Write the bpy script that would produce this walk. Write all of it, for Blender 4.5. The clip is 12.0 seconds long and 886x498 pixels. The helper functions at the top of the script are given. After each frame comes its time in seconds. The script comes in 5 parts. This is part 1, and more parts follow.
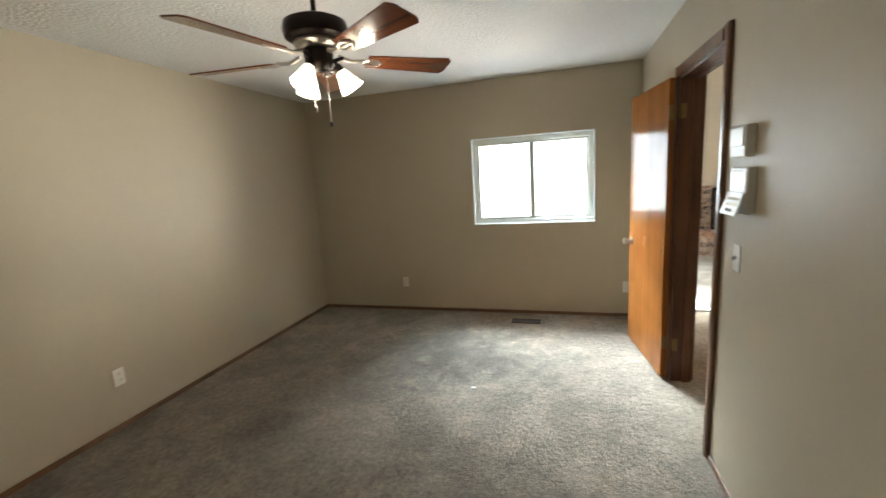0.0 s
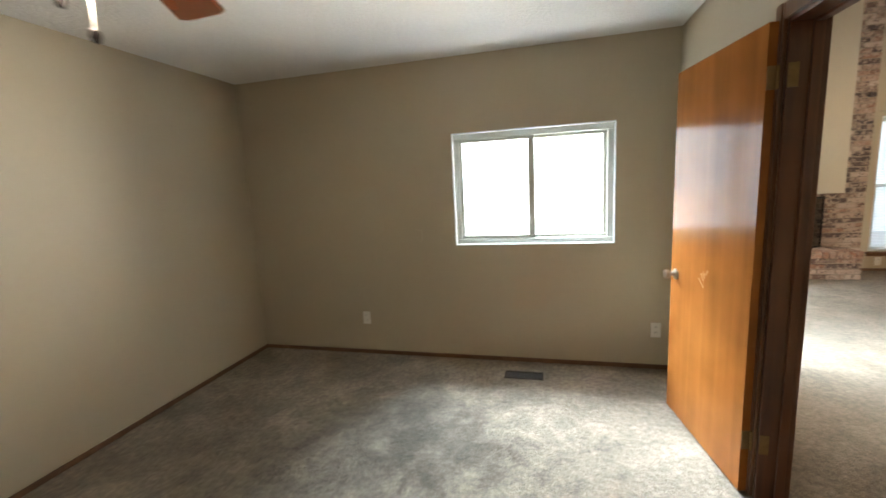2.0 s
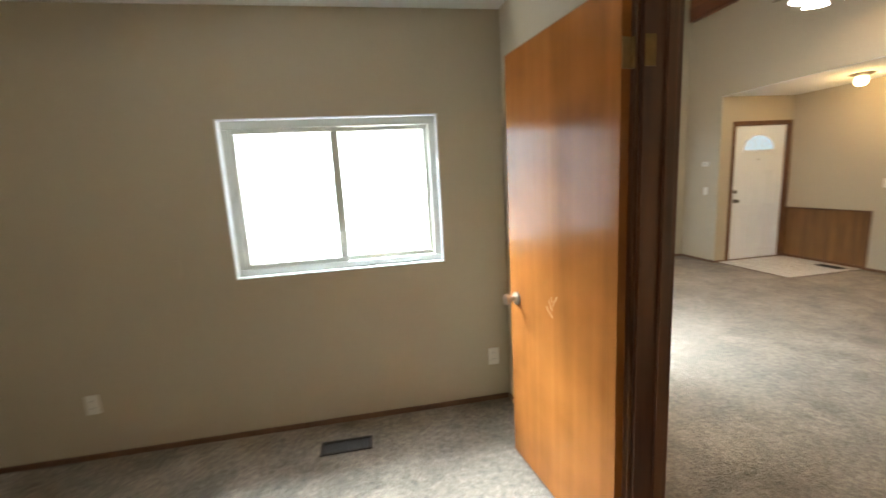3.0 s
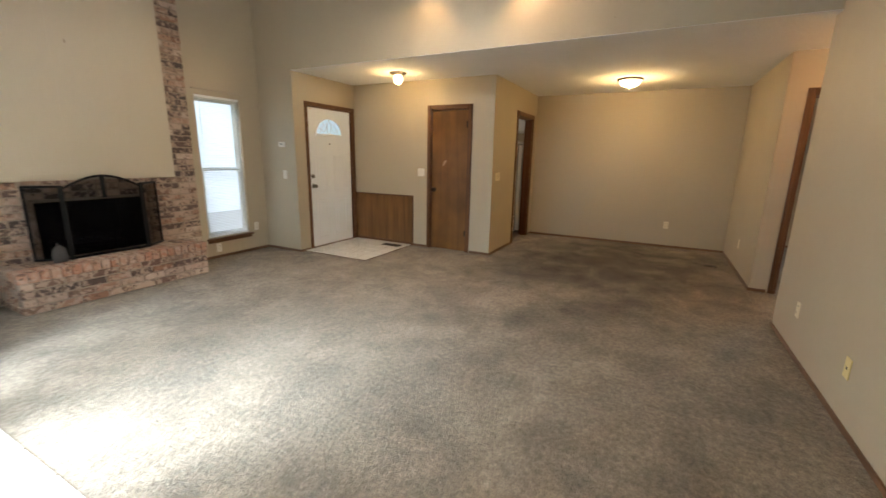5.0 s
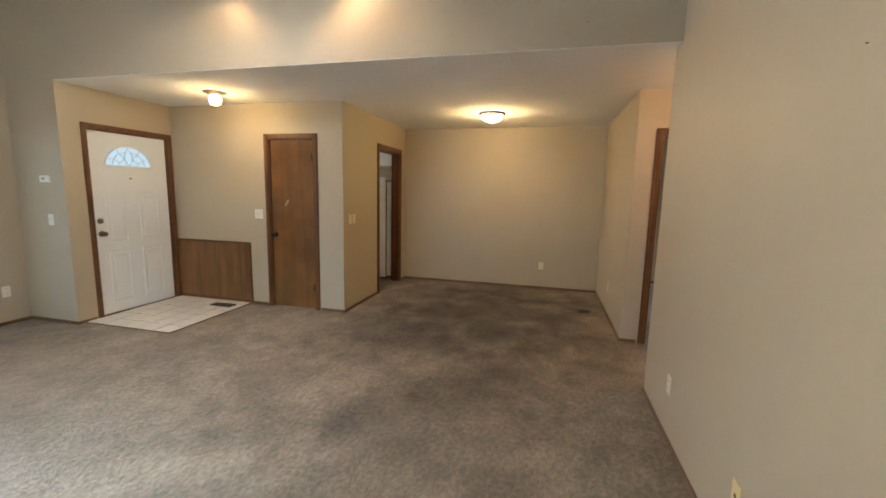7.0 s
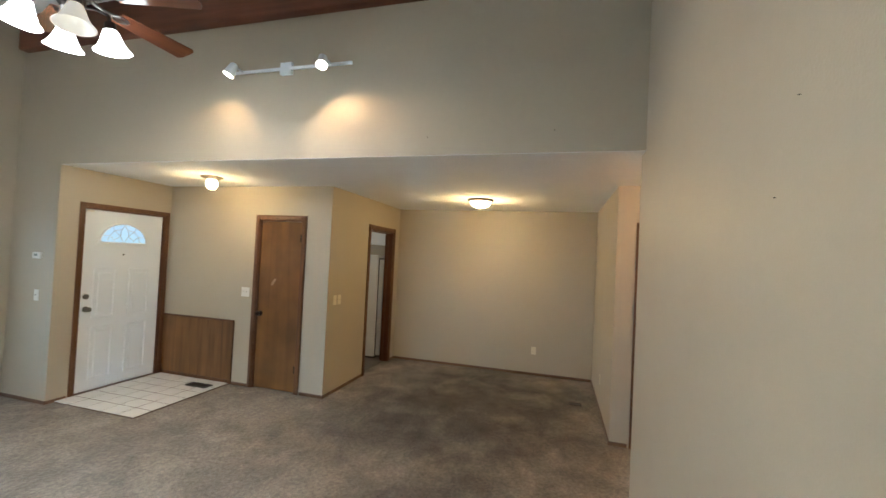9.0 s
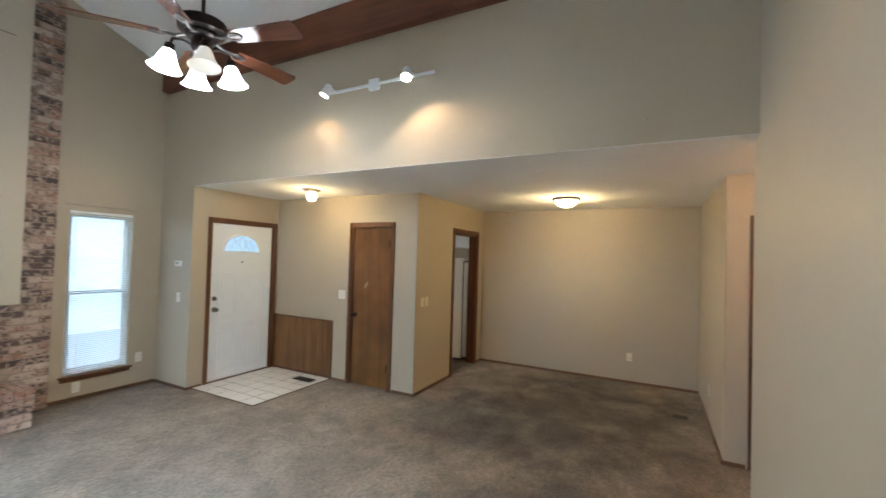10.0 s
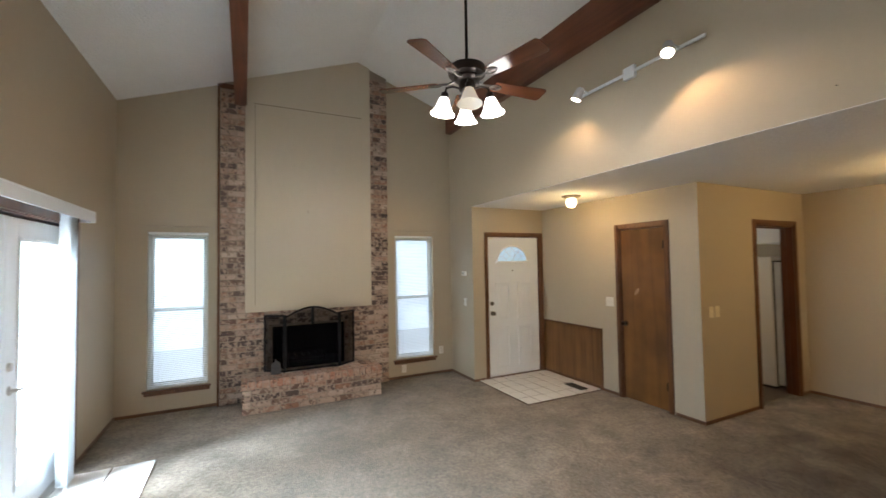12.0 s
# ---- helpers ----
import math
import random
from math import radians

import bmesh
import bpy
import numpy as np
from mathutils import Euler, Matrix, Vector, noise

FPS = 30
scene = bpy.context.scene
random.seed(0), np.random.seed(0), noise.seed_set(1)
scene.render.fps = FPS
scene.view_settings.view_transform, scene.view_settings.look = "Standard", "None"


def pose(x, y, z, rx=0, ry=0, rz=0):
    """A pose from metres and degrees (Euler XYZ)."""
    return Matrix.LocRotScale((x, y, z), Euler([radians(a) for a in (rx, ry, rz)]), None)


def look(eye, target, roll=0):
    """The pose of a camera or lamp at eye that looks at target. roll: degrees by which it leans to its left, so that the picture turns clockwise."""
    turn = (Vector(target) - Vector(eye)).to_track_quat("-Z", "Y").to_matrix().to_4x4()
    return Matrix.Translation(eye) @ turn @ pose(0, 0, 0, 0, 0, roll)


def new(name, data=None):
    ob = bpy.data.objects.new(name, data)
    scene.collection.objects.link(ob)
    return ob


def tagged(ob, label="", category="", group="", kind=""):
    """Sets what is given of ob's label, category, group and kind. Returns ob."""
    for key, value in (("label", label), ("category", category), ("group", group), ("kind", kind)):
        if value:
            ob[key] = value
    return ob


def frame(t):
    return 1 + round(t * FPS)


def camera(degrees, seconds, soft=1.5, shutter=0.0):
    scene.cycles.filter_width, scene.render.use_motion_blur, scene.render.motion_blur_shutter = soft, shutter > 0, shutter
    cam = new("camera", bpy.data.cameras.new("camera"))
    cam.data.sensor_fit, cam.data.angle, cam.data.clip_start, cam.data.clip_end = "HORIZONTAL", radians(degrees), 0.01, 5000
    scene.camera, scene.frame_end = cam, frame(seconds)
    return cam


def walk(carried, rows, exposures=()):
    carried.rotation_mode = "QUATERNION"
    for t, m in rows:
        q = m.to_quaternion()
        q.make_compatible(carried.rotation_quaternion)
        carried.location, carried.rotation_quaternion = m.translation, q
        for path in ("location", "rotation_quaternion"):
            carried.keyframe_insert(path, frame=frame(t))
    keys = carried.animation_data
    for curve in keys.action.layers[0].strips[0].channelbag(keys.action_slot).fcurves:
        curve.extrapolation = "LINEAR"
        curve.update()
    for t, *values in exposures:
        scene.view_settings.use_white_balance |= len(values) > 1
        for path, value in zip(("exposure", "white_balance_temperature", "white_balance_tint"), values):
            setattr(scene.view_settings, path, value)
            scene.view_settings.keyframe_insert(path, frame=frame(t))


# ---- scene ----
cam = camera(95.0, 12.0, 1.5, 0.4)
PATH = [
    (0, (0.799, 1.092, 1.524), (0.232, 2.977, 1.17), -3.7),
    (0.5, (0.785, 1.144, 1.522), (0.003, 2.946, 1.147), -3.2),
    (1, (0.701, 1.406, 1.494), (-0.101, 3.201, 1.13), -3.1),
    (1.5, (0.588, 1.751, 1.512), (-0.119, 3.59, 1.164), -3.0),
    (2, (0.606, 2.144, 1.484), (0.114, 4.057, 1.17), -3.0),
    (2.5, (0.633, 2.518, 1.494), (0.48, 4.484, 1.163), -3.2),
    (3, (0.676, 2.915, 1.483), (1.012, 4.858, 1.15), -3.2),
    (3.5, (0.879, 3.2, 1.443), (1.655, 5.007, 1.08), -3.1),
    (3.7, (1.001, 3.301, 1.452), (1.973, 5.011, 1.09), -2.8),
    (5.3, (1.838, 3.802, 1.371), (3.603, 4.626, 0.921), 1.4),
    (5.5, (1.936, 3.791, 1.374), (3.71, 4.599, 0.926), 1.3),
    (6, (2.18, 3.733, 1.377), (4.041, 4.323, 0.942), 1.8),
    (6.5, (2.501, 3.691, 1.419), (4.402, 4.178, 1.03), 1.4),
    (7, (2.777, 3.541, 1.47), (4.697, 4.025, 1.189), 1.3),
    (7.2, (2.855, 3.461, 1.486), (4.781, 3.943, 1.246), 1.6),
    (8.8, (2.905, 3.279, 1.677), (4.839, 3.786, 1.706), 2.9),
    (9, (2.905, 3.286, 1.681), (4.829, 3.832, 1.725), 2.8),
    (9.5, (2.895, 3.289, 1.671), (4.765, 3.997, 1.721), 2.4),
    (10, (2.883, 3.295, 1.669), (4.657, 4.218, 1.713), 1.7),
    (10.5, (2.845, 3.319, 1.669), (4.463, 4.494, 1.696), 1.1),
    (11, (2.827, 3.318, 1.681), (4.211, 4.762, 1.681), 0.5),
    (11.5, (2.867, 3.287, 1.67), (3.982, 4.947, 1.681), -0.2),
    (12, (2.927, 3.273, 1.66), (3.807, 5.068, 1.73), -0.9),
]
walk(cam, [(t, look(eye, target, roll)) for t, eye, target, roll in PATH], [(0.0, 0.74, 6450, 9), (2.5, 0.78, 6550, 10), (3.5, 0.82, 6450, 10), (5.5, 0.54, 6300, 10), (7.0, 0.72, 5900, 9), (9.0, 0.76, 5350, 5), (10.5, 0.8, 5200, 6), (11.2, 0.67, 5350, 6), (12.0, 0.47, 5900, 10)])

# ---- world and large lights ----
world = bpy.data.worlds.new("sky_world")
scene.world = world
world.use_nodes = True
wn = world.node_tree
sky = wn.nodes.new("ShaderNodeTexSky")
sky.sky_type = 'NISHITA'
sky.sun_disc = False
sky.sun_elevation, sky.sun_rotation = radians(48), radians(-70)
wn.links.new(sky.outputs[0], wn.nodes["Background"].inputs[0])
wn.nodes["Background"].inputs[1].default_value = 0.15

sun = new("sun", bpy.data.lights.new("sun", 'SUN'))
sun.data.energy, sun.data.angle, sun.data.color = 0.7, radians(12), (1.0, 0.95, 0.88)
sun.matrix_basis = look((-20, 7, 22), (0, 0, 0))


def area(name, eye, target, w, h, watts, col):
    d = bpy.data.lights.new(name, 'AREA')
    d.shape, d.size, d.size_y, d.energy, d.color = 'RECTANGLE', w, h, watts, col
    ob = new(name, d)
    ob.matrix_basis = look(eye, target)
    return ob


DAY = (0.86, 0.94, 1.0)
# open sky above the yard, let in downwards through each opening
area("skylight_bedroom", (0.3, 6.6, 2.85), (0.55, 4.3, 0.0), 0.8, 0.8, 400, (0.74, 0.88, 1.0))
# added fill lamp, as daylight off outer wall and ground beside bedroom window
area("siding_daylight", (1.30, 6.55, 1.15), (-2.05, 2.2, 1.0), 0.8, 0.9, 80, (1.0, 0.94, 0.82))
area("skylight_north_west", (2.24, 10.2, 2.9), (2.24, 8.3, 0.6), 1.2, 1.4, 15, DAY)
area("skylight_north_east", (5.205, 10.2, 2.9), (5.205, 8.3, 0.6), 1.2, 1.4, 15, DAY)
area("skylight_patio", (-0.6, 7.1, 3.1), (3.9, 4.9, 0.0), 3.2, 1.5, 540, (0.80, 0.92, 1.0))
area("skylight_back_room", (11.2, 1.5, 2.2), (9.5, 1.5, 0.6), 1.0, 1.2, 60, DAY)


def bulb(name, at, watts, col, radius=0.03):
    d = bpy.data.lights.new(name, 'POINT')
    d.energy, d.color, d.shadow_soft_size = watts, col, radius
    ob = new(name, d)
    ob.location = at
    return ob


WARM = (1.0, 0.63, 0.24)
NEUTRAL = (1.0, 0.90, 0.78)

# ---- materials ----


def mat(name, col, rough=0.6, metal=0.0, var=0.12, scale=3.0, fine=0.06, fscale=60.0, bump=0.0, bscale=200.0, bdist=0.002, spec=0.5, stretch=None, rvar=0.0):
    m = bpy.data.materials.new(name)
    m.use_nodes = True
    nt = m.node_tree
    b = nt.nodes["Principled BSDF"]
    b.inputs["Metallic"].default_value = metal
    b.inputs["Specular IOR Level"].default_value = spec
    tc = nt.nodes.new("ShaderNodeTexCoord")
    src = tc.outputs["Object"]
    if stretch:
        mp = nt.nodes.new("ShaderNodeMapping")
        mp.inputs["Scale"].default_value = stretch
        nt.links.new(src, mp.inputs[0])
        src = mp.outputs[0]

    def nz(sc, detail=4.0):
        n = nt.nodes.new("ShaderNodeTexNoise")
        n.inputs["Scale"].default_value, n.inputs["Detail"].default_value = sc, detail
        nt.links.new(src, n.inputs["Vector"])
        return n.outputs["Fac"]

    def mad(a, k, c):
        n = nt.nodes.new("ShaderNodeMath")
        n.operation = 'MULTIPLY_ADD'
        nt.links.new(a, n.inputs[0])
        n.inputs[1].default_value = k
        if isinstance(c, float):
            n.inputs[2].default_value = c
        else:
            nt.links.new(c, n.inputs[2])
        return n.outputs[0]
    big = nz(scale)
    v = mad(big, var * 2.5, 1.0 - var * 1.25)
    v = mad(nz(fscale), fine * 2.5, mad(v, 1.0, -fine * 1.25))
    mul = nt.nodes.new("ShaderNodeVectorMath")
    mul.operation = 'SCALE'
    mul.inputs[0].default_value = col
    nt.links.new(v, mul.inputs["Scale"])
    nt.links.new(mul.outputs[0], b.inputs["Base Color"])
    if rvar:
        nt.links.new(mad(nz(scale * 2.3), rvar * 2, rough - rvar), b.inputs["Roughness"])
    else:
        b.inputs["Roughness"].default_value = rough
    if bump:
        bn = nt.nodes.new("ShaderNodeBump")
        bn.inputs["Strength"].default_value, bn.inputs["Distance"].default_value = bump, bdist
        nt.links.new(nz(bscale, 3.0), bn.inputs["Height"])
        nt.links.new(bn.outputs[0], b.inputs["Normal"])
    return m


def glow(name, col, strength):
    m = bpy.data.materials.new(name)
    m.use_nodes = True
    b = m.node_tree.nodes["Principled BSDF"]
    b.inputs["Base Color"].default_value = (0.85, 0.83, 0.78, 1)
    b.inputs["Roughness"].default_value = 0.35
    b.inputs["Emission Color"].default_value = (*col, 1)
    b.inputs["Emission Strength"].default_value = strength
    return m


def wood(name, dark, light, rough, grain=(1.0, 1.0, 0.06), scale=14.0, bump=0.15, coat=0.0, blotch=0.35, spec=0.5):
    """Stained timber: long grain streaks, slow blotches and fine pores."""
    m = bpy.data.materials.new(name)
    m.use_nodes = True
    nt = m.node_tree
    b = nt.nodes["Principled BSDF"]
    tc = nt.nodes.new("ShaderNodeTexCoord")
    inf = nt.nodes.new("ShaderNodeObjectInfo")
    off = nt.nodes.new("ShaderNodeVectorMath")
    off.operation = 'MULTIPLY_ADD'
    off.inputs[1].default_value = (9, 5, 7)
    nt.links.new(inf.outputs["Random"], off.inputs[0])
    nt.links.new(tc.outputs["Object"], off.inputs[2])
    mp = nt.nodes.new("ShaderNodeMapping")
    mp.inputs["Scale"].default_value = grain
    nt.links.new(off.outputs[0], mp.inputs[0])
    n1 = nt.nodes.new("ShaderNodeTexNoise")
    n1.inputs["Scale"].default_value, n1.inputs["Detail"].default_value, n1.inputs["Distortion"].default_value = scale, 6, 0.8
    n2 = nt.nodes.new("ShaderNodeTexNoise")
    n2.inputs["Scale"].default_value, n2.inputs["Detail"].default_value = 2.6, 3
    nt.links.new(mp.outputs[0], n1.inputs["Vector"])
    nt.links.new(off.outputs[0], n2.inputs["Vector"])
    mx = nt.nodes.new("ShaderNodeMix")
    mx.inputs[0].default_value = blotch
    nt.links.new(n1.outputs["Fac"], mx.inputs[2])
    nt.links.new(n2.outputs["Fac"], mx.inputs[3])
    r = nt.nodes.new("ShaderNodeValToRGB")
    r.color_ramp.elements[0].position, r.color_ramp.elements[1].position = 0.33, 0.68
    r.color_ramp.elements[0].color, r.color_ramp.elements[1].color = (*dark, 1), (*light, 1)
    nt.links.new(mx.outputs[0], r.inputs[0])
    nt.links.new(r.outputs[0], b.inputs["Base Color"])
    b.inputs["Roughness"].default_value = rough
    b.inputs["Specular IOR Level"].default_value = spec
    b.inputs["Coat Weight"].default_value, b.inputs["Coat Roughness"].default_value = coat, 0.12
    bn = nt.nodes.new("ShaderNodeBump")
    bn.inputs["Strength"].default_value, bn.inputs["Distance"].default_value = bump, 0.0008
    nt.links.new(n1.outputs["Fac"], bn.inputs["Height"])
    nt.links.new(bn.outputs[0], b.inputs["Normal"])
    return m


PAINT = mat("wall_paint", (0.45, 0.388, 0.285), 0.50, var=0.035, scale=1.3, fine=0.02, fscale=30, bump=0.34, bscale=115, bdist=0.0022, spec=0.4, rvar=0.07)
CEIL = mat("ceiling_texture", (0.81, 0.805, 0.79), 0.9, var=0.04, scale=2, fine=0.06, fscale=55, bump=0.9, bscale=55, bdist=0.010, spec=0.2)
TRIM = wood("stained_trim", (0.068, 0.025, 0.008), (0.16, 0.064, 0.020), 0.35, scale=22, coat=0.2)
JAMB = wood("stained_jamb", (0.055, 0.018, 0.007), (0.15, 0.052, 0.018), 0.33, scale=20, coat=0.25)
BASE = wood("baseboard_stain", (0.09, 0.045, 0.022), (0.19, 0.095, 0.045), 0.45, grain=(0.2, 0.2, 1), scale=18)
DOORW = wood("door_veneer", (0.20, 0.066, 0.015), (0.34, 0.125, 0.029), 0.14, scale=9, bump=0.03, coat=0.0, blotch=0.6, spec=0.15)
DOORD = wood("closet_veneer", (0.095, 0.040, 0.0095), (0.225, 0.103, 0.025), 0.3, scale=8, bump=0.06, coat=0.25, blotch=0.6)
WAINW = wood("wainscot_veneer", (0.105, 0.047, 0.014), (0.22, 0.105, 0.032), 0.4, scale=16, coat=0.1)
BEAMW = wood("beam_timber", (0.085, 0.026, 0.012), (0.20, 0.068, 0.03), 0.5, grain=(1, 0.05, 1), scale=16, bump=0.4)
BLADEW = wood("fan_blade_wood", (0.10, 0.030, 0.014), (0.20, 0.068, 0.03), 0.18, grain=(0.06, 1, 1), scale=20, coat=0.6)
WHITE = mat("white_paint", (0.80, 0.84, 0.88), 0.35, var=0.02, fine=0.01)
VINYL = mat("white_vinyl", (0.52, 0.53, 0.47), 0.4, var=0.03, fine=0.02)
SLAT = mat("blind_slat", (0.82, 0.85, 0.86), 0.45, var=0.02, fine=0.01)
ALMOND = mat("almond_plastic", (0.72, 0.66, 0.50), 0.35, var=0.03, fine=0.01)
PLATE = mat("white_plastic", (0.74, 0.72, 0.66), 0.35, var=0.03, fine=0.01)
SLOT = mat("socket_slots", (0.03, 0.03, 0.03), 0.6)
BRONZE = mat("dark_bronze", (0.030, 0.022, 0.020), 0.3, 0.7, var=0.2, scale=12)
NICKEL = mat("brushed_nickel", (0.55, 0.52, 0.48), 0.28, 1.0, var=0.08, scale=20)
PEWTER = mat("dark_pewter", (0.16, 0.15, 0.14), 0.35, 0.9, var=0.1, scale=20)
BRASS = mat("aged_brass", (0.22, 0.14, 0.06), 0.4, 0.9, var=0.2, scale=30)
OLDBRASS = mat("dull_brass", (0.12, 0.075, 0.03), 0.45, 0.6, var=0.2, scale=30)
BLACK = mat("black_iron", (0.006, 0.006, 0.007), 0.6, 0.0, spec=0.2, var=0.2, scale=14)
SOOT = mat("sooty_firebrick", (0.008, 0.008, 0.008), 0.95, spec=0.0, var=0.4, scale=5, fine=0.2, bump=0.5, bscale=40)
PANEL = mat("painted_panel", (0.53, 0.47, 0.36), 0.45, var=0.03, scale=1.5, fine=0.02, bump=0.12, bscale=30, stretch=(1, 1, 0.1))
MORTAR = mat("mortar", (0.33, 0.265, 0.21), 0.95, var=0.15, scale=6, fine=0.12, fscale=90, bump=0.6, bscale=120)
TILE = mat("glazed_tile", (0.84, 0.81, 0.75), 0.22, var=0.08, scale=6, fine=0.03, rvar=0.06)
GROUT = mat("grout", (0.13, 0.085, 0.055), 0.95, var=0.2, scale=10, fine=0.1, bump=0.4)
VENT = mat("register_brown", (0.026, 0.016, 0.011), 0.6, 0.0, var=0.2, scale=20)
KFLOOR = mat("kitchen_vinyl", (0.10, 0.07, 0.05), 0.45, var=0.15, scale=5, fine=0.08)
FRIDGE = mat("fridge_enamel", (0.76, 0.76, 0.74), 0.3, var=0.02, fine=0.01, bump=0.1, bscale=300)
DARKG = mat("fridge_gasket", (0.05, 0.05, 0.05), 0.6)
GREYM = mat("grey_tool_metal", (0.07, 0.07, 0.07), 0.5, 0.4, var=0.15, scale=20)
CONCRETE = mat("patio_concrete", (0.60, 0.59, 0.56), 0.9, var=0.1, scale=1.5, fine=0.06, bump=0.3)
SHADE_LR = glow("frosted_shade_bright", (1.0, 0.93, 0.82), 8.0)
SHADE_DIM = glow("frosted_shade_dim", (1.0, 0.84, 0.62), 0.28)
SHADE_BED = glow("frosted_shade_warm", (1.0, 0.86, 0.62), 2.8)
GLOBE = glow("lamp_globe", (1.0, 0.80, 0.46), 6.0)
DOME = glow("lamp_dome", (1.0, 0.82, 0.50), 4.0)
SPOTG = glow("spot_face", (1.0, 0.85, 0.60), 10.0)
# fanlight glass glows by itself; daylight from outside is put in the material
FROST = glow("fanlight_glow_glass", (0.62, 0.86, 1.0), 0.42)
FROST.node_tree.nodes["Principled BSDF"].inputs["Base Color"].default_value = (0.22, 0.27, 0.30, 1)


def carpet_material():
    """Cut-pile carpet: fine tufts, brushed nap, worn, soiled patches and some painted shade."""
    m = bpy.data.materials.new("carpet_pile")
    m.use_nodes = True
    nt = m.node_tree
    b = nt.nodes["Principled BSDF"]
    b.inputs["Roughness"].default_value = 0.95
    b.inputs["Specular IOR Level"].default_value = 0.15
    b.inputs["Sheen Weight"].default_value = 0.08
    b.inputs["Sheen Roughness"].default_value = 0.5
    tc = nt.nodes.new("ShaderNodeTexCoord")

    def nz(sc, det, dist=0.0, rough=0.55):
        n = nt.nodes.new("ShaderNodeTexNoise")
        n.inputs["Scale"].default_value, n.inputs["Detail"].default_value = sc, det
        n.inputs["Distortion"].default_value, n.inputs["Roughness"].default_value = dist, rough
        nt.links.new(tc.outputs["Object"], n.inputs["Vector"])
        return n.outputs["Fac"]

    def ramp(src, a, b2, lo, hi):
        n = nt.nodes.new("ShaderNodeMapRange")
        n.inputs[1].default_value, n.inputs[2].default_value, n.inputs[3].default_value, n.inputs[4].default_value = a, b2, lo, hi
        nt.links.new(src, n.inputs[0])
        return n.outputs[0]

    def mulv(a, c):
        n = nt.nodes.new("ShaderNodeMath")
        n.operation = 'MULTIPLY'
        nt.links.new(a, n.inputs[0])
        nt.links.new(c, n.inputs[1])
        return n.outputs[0]
    tuft = nz(110, 3)
    v = ramp(nz(1.3, 4, 0.6), 0.35, 0.65, 0.78, 1.16)
    v = mulv(v, ramp(nz(4.2, 5, 0.5, 0.6), 0.36, 0.62, 0.85, 1.09))
    v = mulv(v, ramp(nz(34, 4, 0.3), 0.33, 0.67, 0.74, 1.22))
    v = mulv(v, ramp(nz(9, 4, 0.8), 0.34, 0.66, 0.90, 1.09))
    # darker patches, most of them soiling: centre, half-widths, how dark, edge raggedness
    # the (-0.95, 2.5) patch also paints the bedroom's west-side shade into the colour
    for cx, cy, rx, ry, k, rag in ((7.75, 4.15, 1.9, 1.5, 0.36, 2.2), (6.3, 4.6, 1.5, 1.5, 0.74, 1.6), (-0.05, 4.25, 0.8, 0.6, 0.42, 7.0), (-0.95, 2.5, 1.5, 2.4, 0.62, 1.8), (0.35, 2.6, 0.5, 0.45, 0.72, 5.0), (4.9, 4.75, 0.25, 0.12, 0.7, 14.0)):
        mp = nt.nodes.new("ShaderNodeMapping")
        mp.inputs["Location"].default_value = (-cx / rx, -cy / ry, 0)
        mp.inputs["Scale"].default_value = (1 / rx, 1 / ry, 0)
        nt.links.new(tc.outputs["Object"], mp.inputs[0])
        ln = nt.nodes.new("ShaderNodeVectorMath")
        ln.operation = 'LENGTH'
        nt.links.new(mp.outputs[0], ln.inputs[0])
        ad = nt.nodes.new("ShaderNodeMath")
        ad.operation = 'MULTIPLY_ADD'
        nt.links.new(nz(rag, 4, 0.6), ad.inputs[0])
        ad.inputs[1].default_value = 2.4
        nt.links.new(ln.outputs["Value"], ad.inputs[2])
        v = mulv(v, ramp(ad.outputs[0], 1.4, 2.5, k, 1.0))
    v = mulv(v, ramp(tuft, 0.3, 0.7, 0.76, 1.22))
    mul = nt.nodes.new("ShaderNodeVectorMath")
    mul.operation = 'SCALE'
    mul.inputs[0].default_value = (0.262, 0.218, 0.166)
    nt.links.new(v, mul.inputs["Scale"])
    nt.links.new(mul.outputs[0], b.inputs["Base Color"])
    bn = nt.nodes.new("ShaderNodeBump")
    bn.inputs["Strength"].default_value, bn.inputs["Distance"].default_value = 1.0, 0.009
    h = nt.nodes.new("ShaderNodeMath")
    h.operation = 'ADD'
    nt.links.new(tuft, h.inputs[0])
    nt.links.new(nz(28, 4, 0.4), h.inputs[1])
    nt.links.new(h.outputs[0], bn.inputs["Height"])
    nt.links.new(bn.outputs[0], b.inputs["Normal"])
    return m


CARPET = carpet_material()


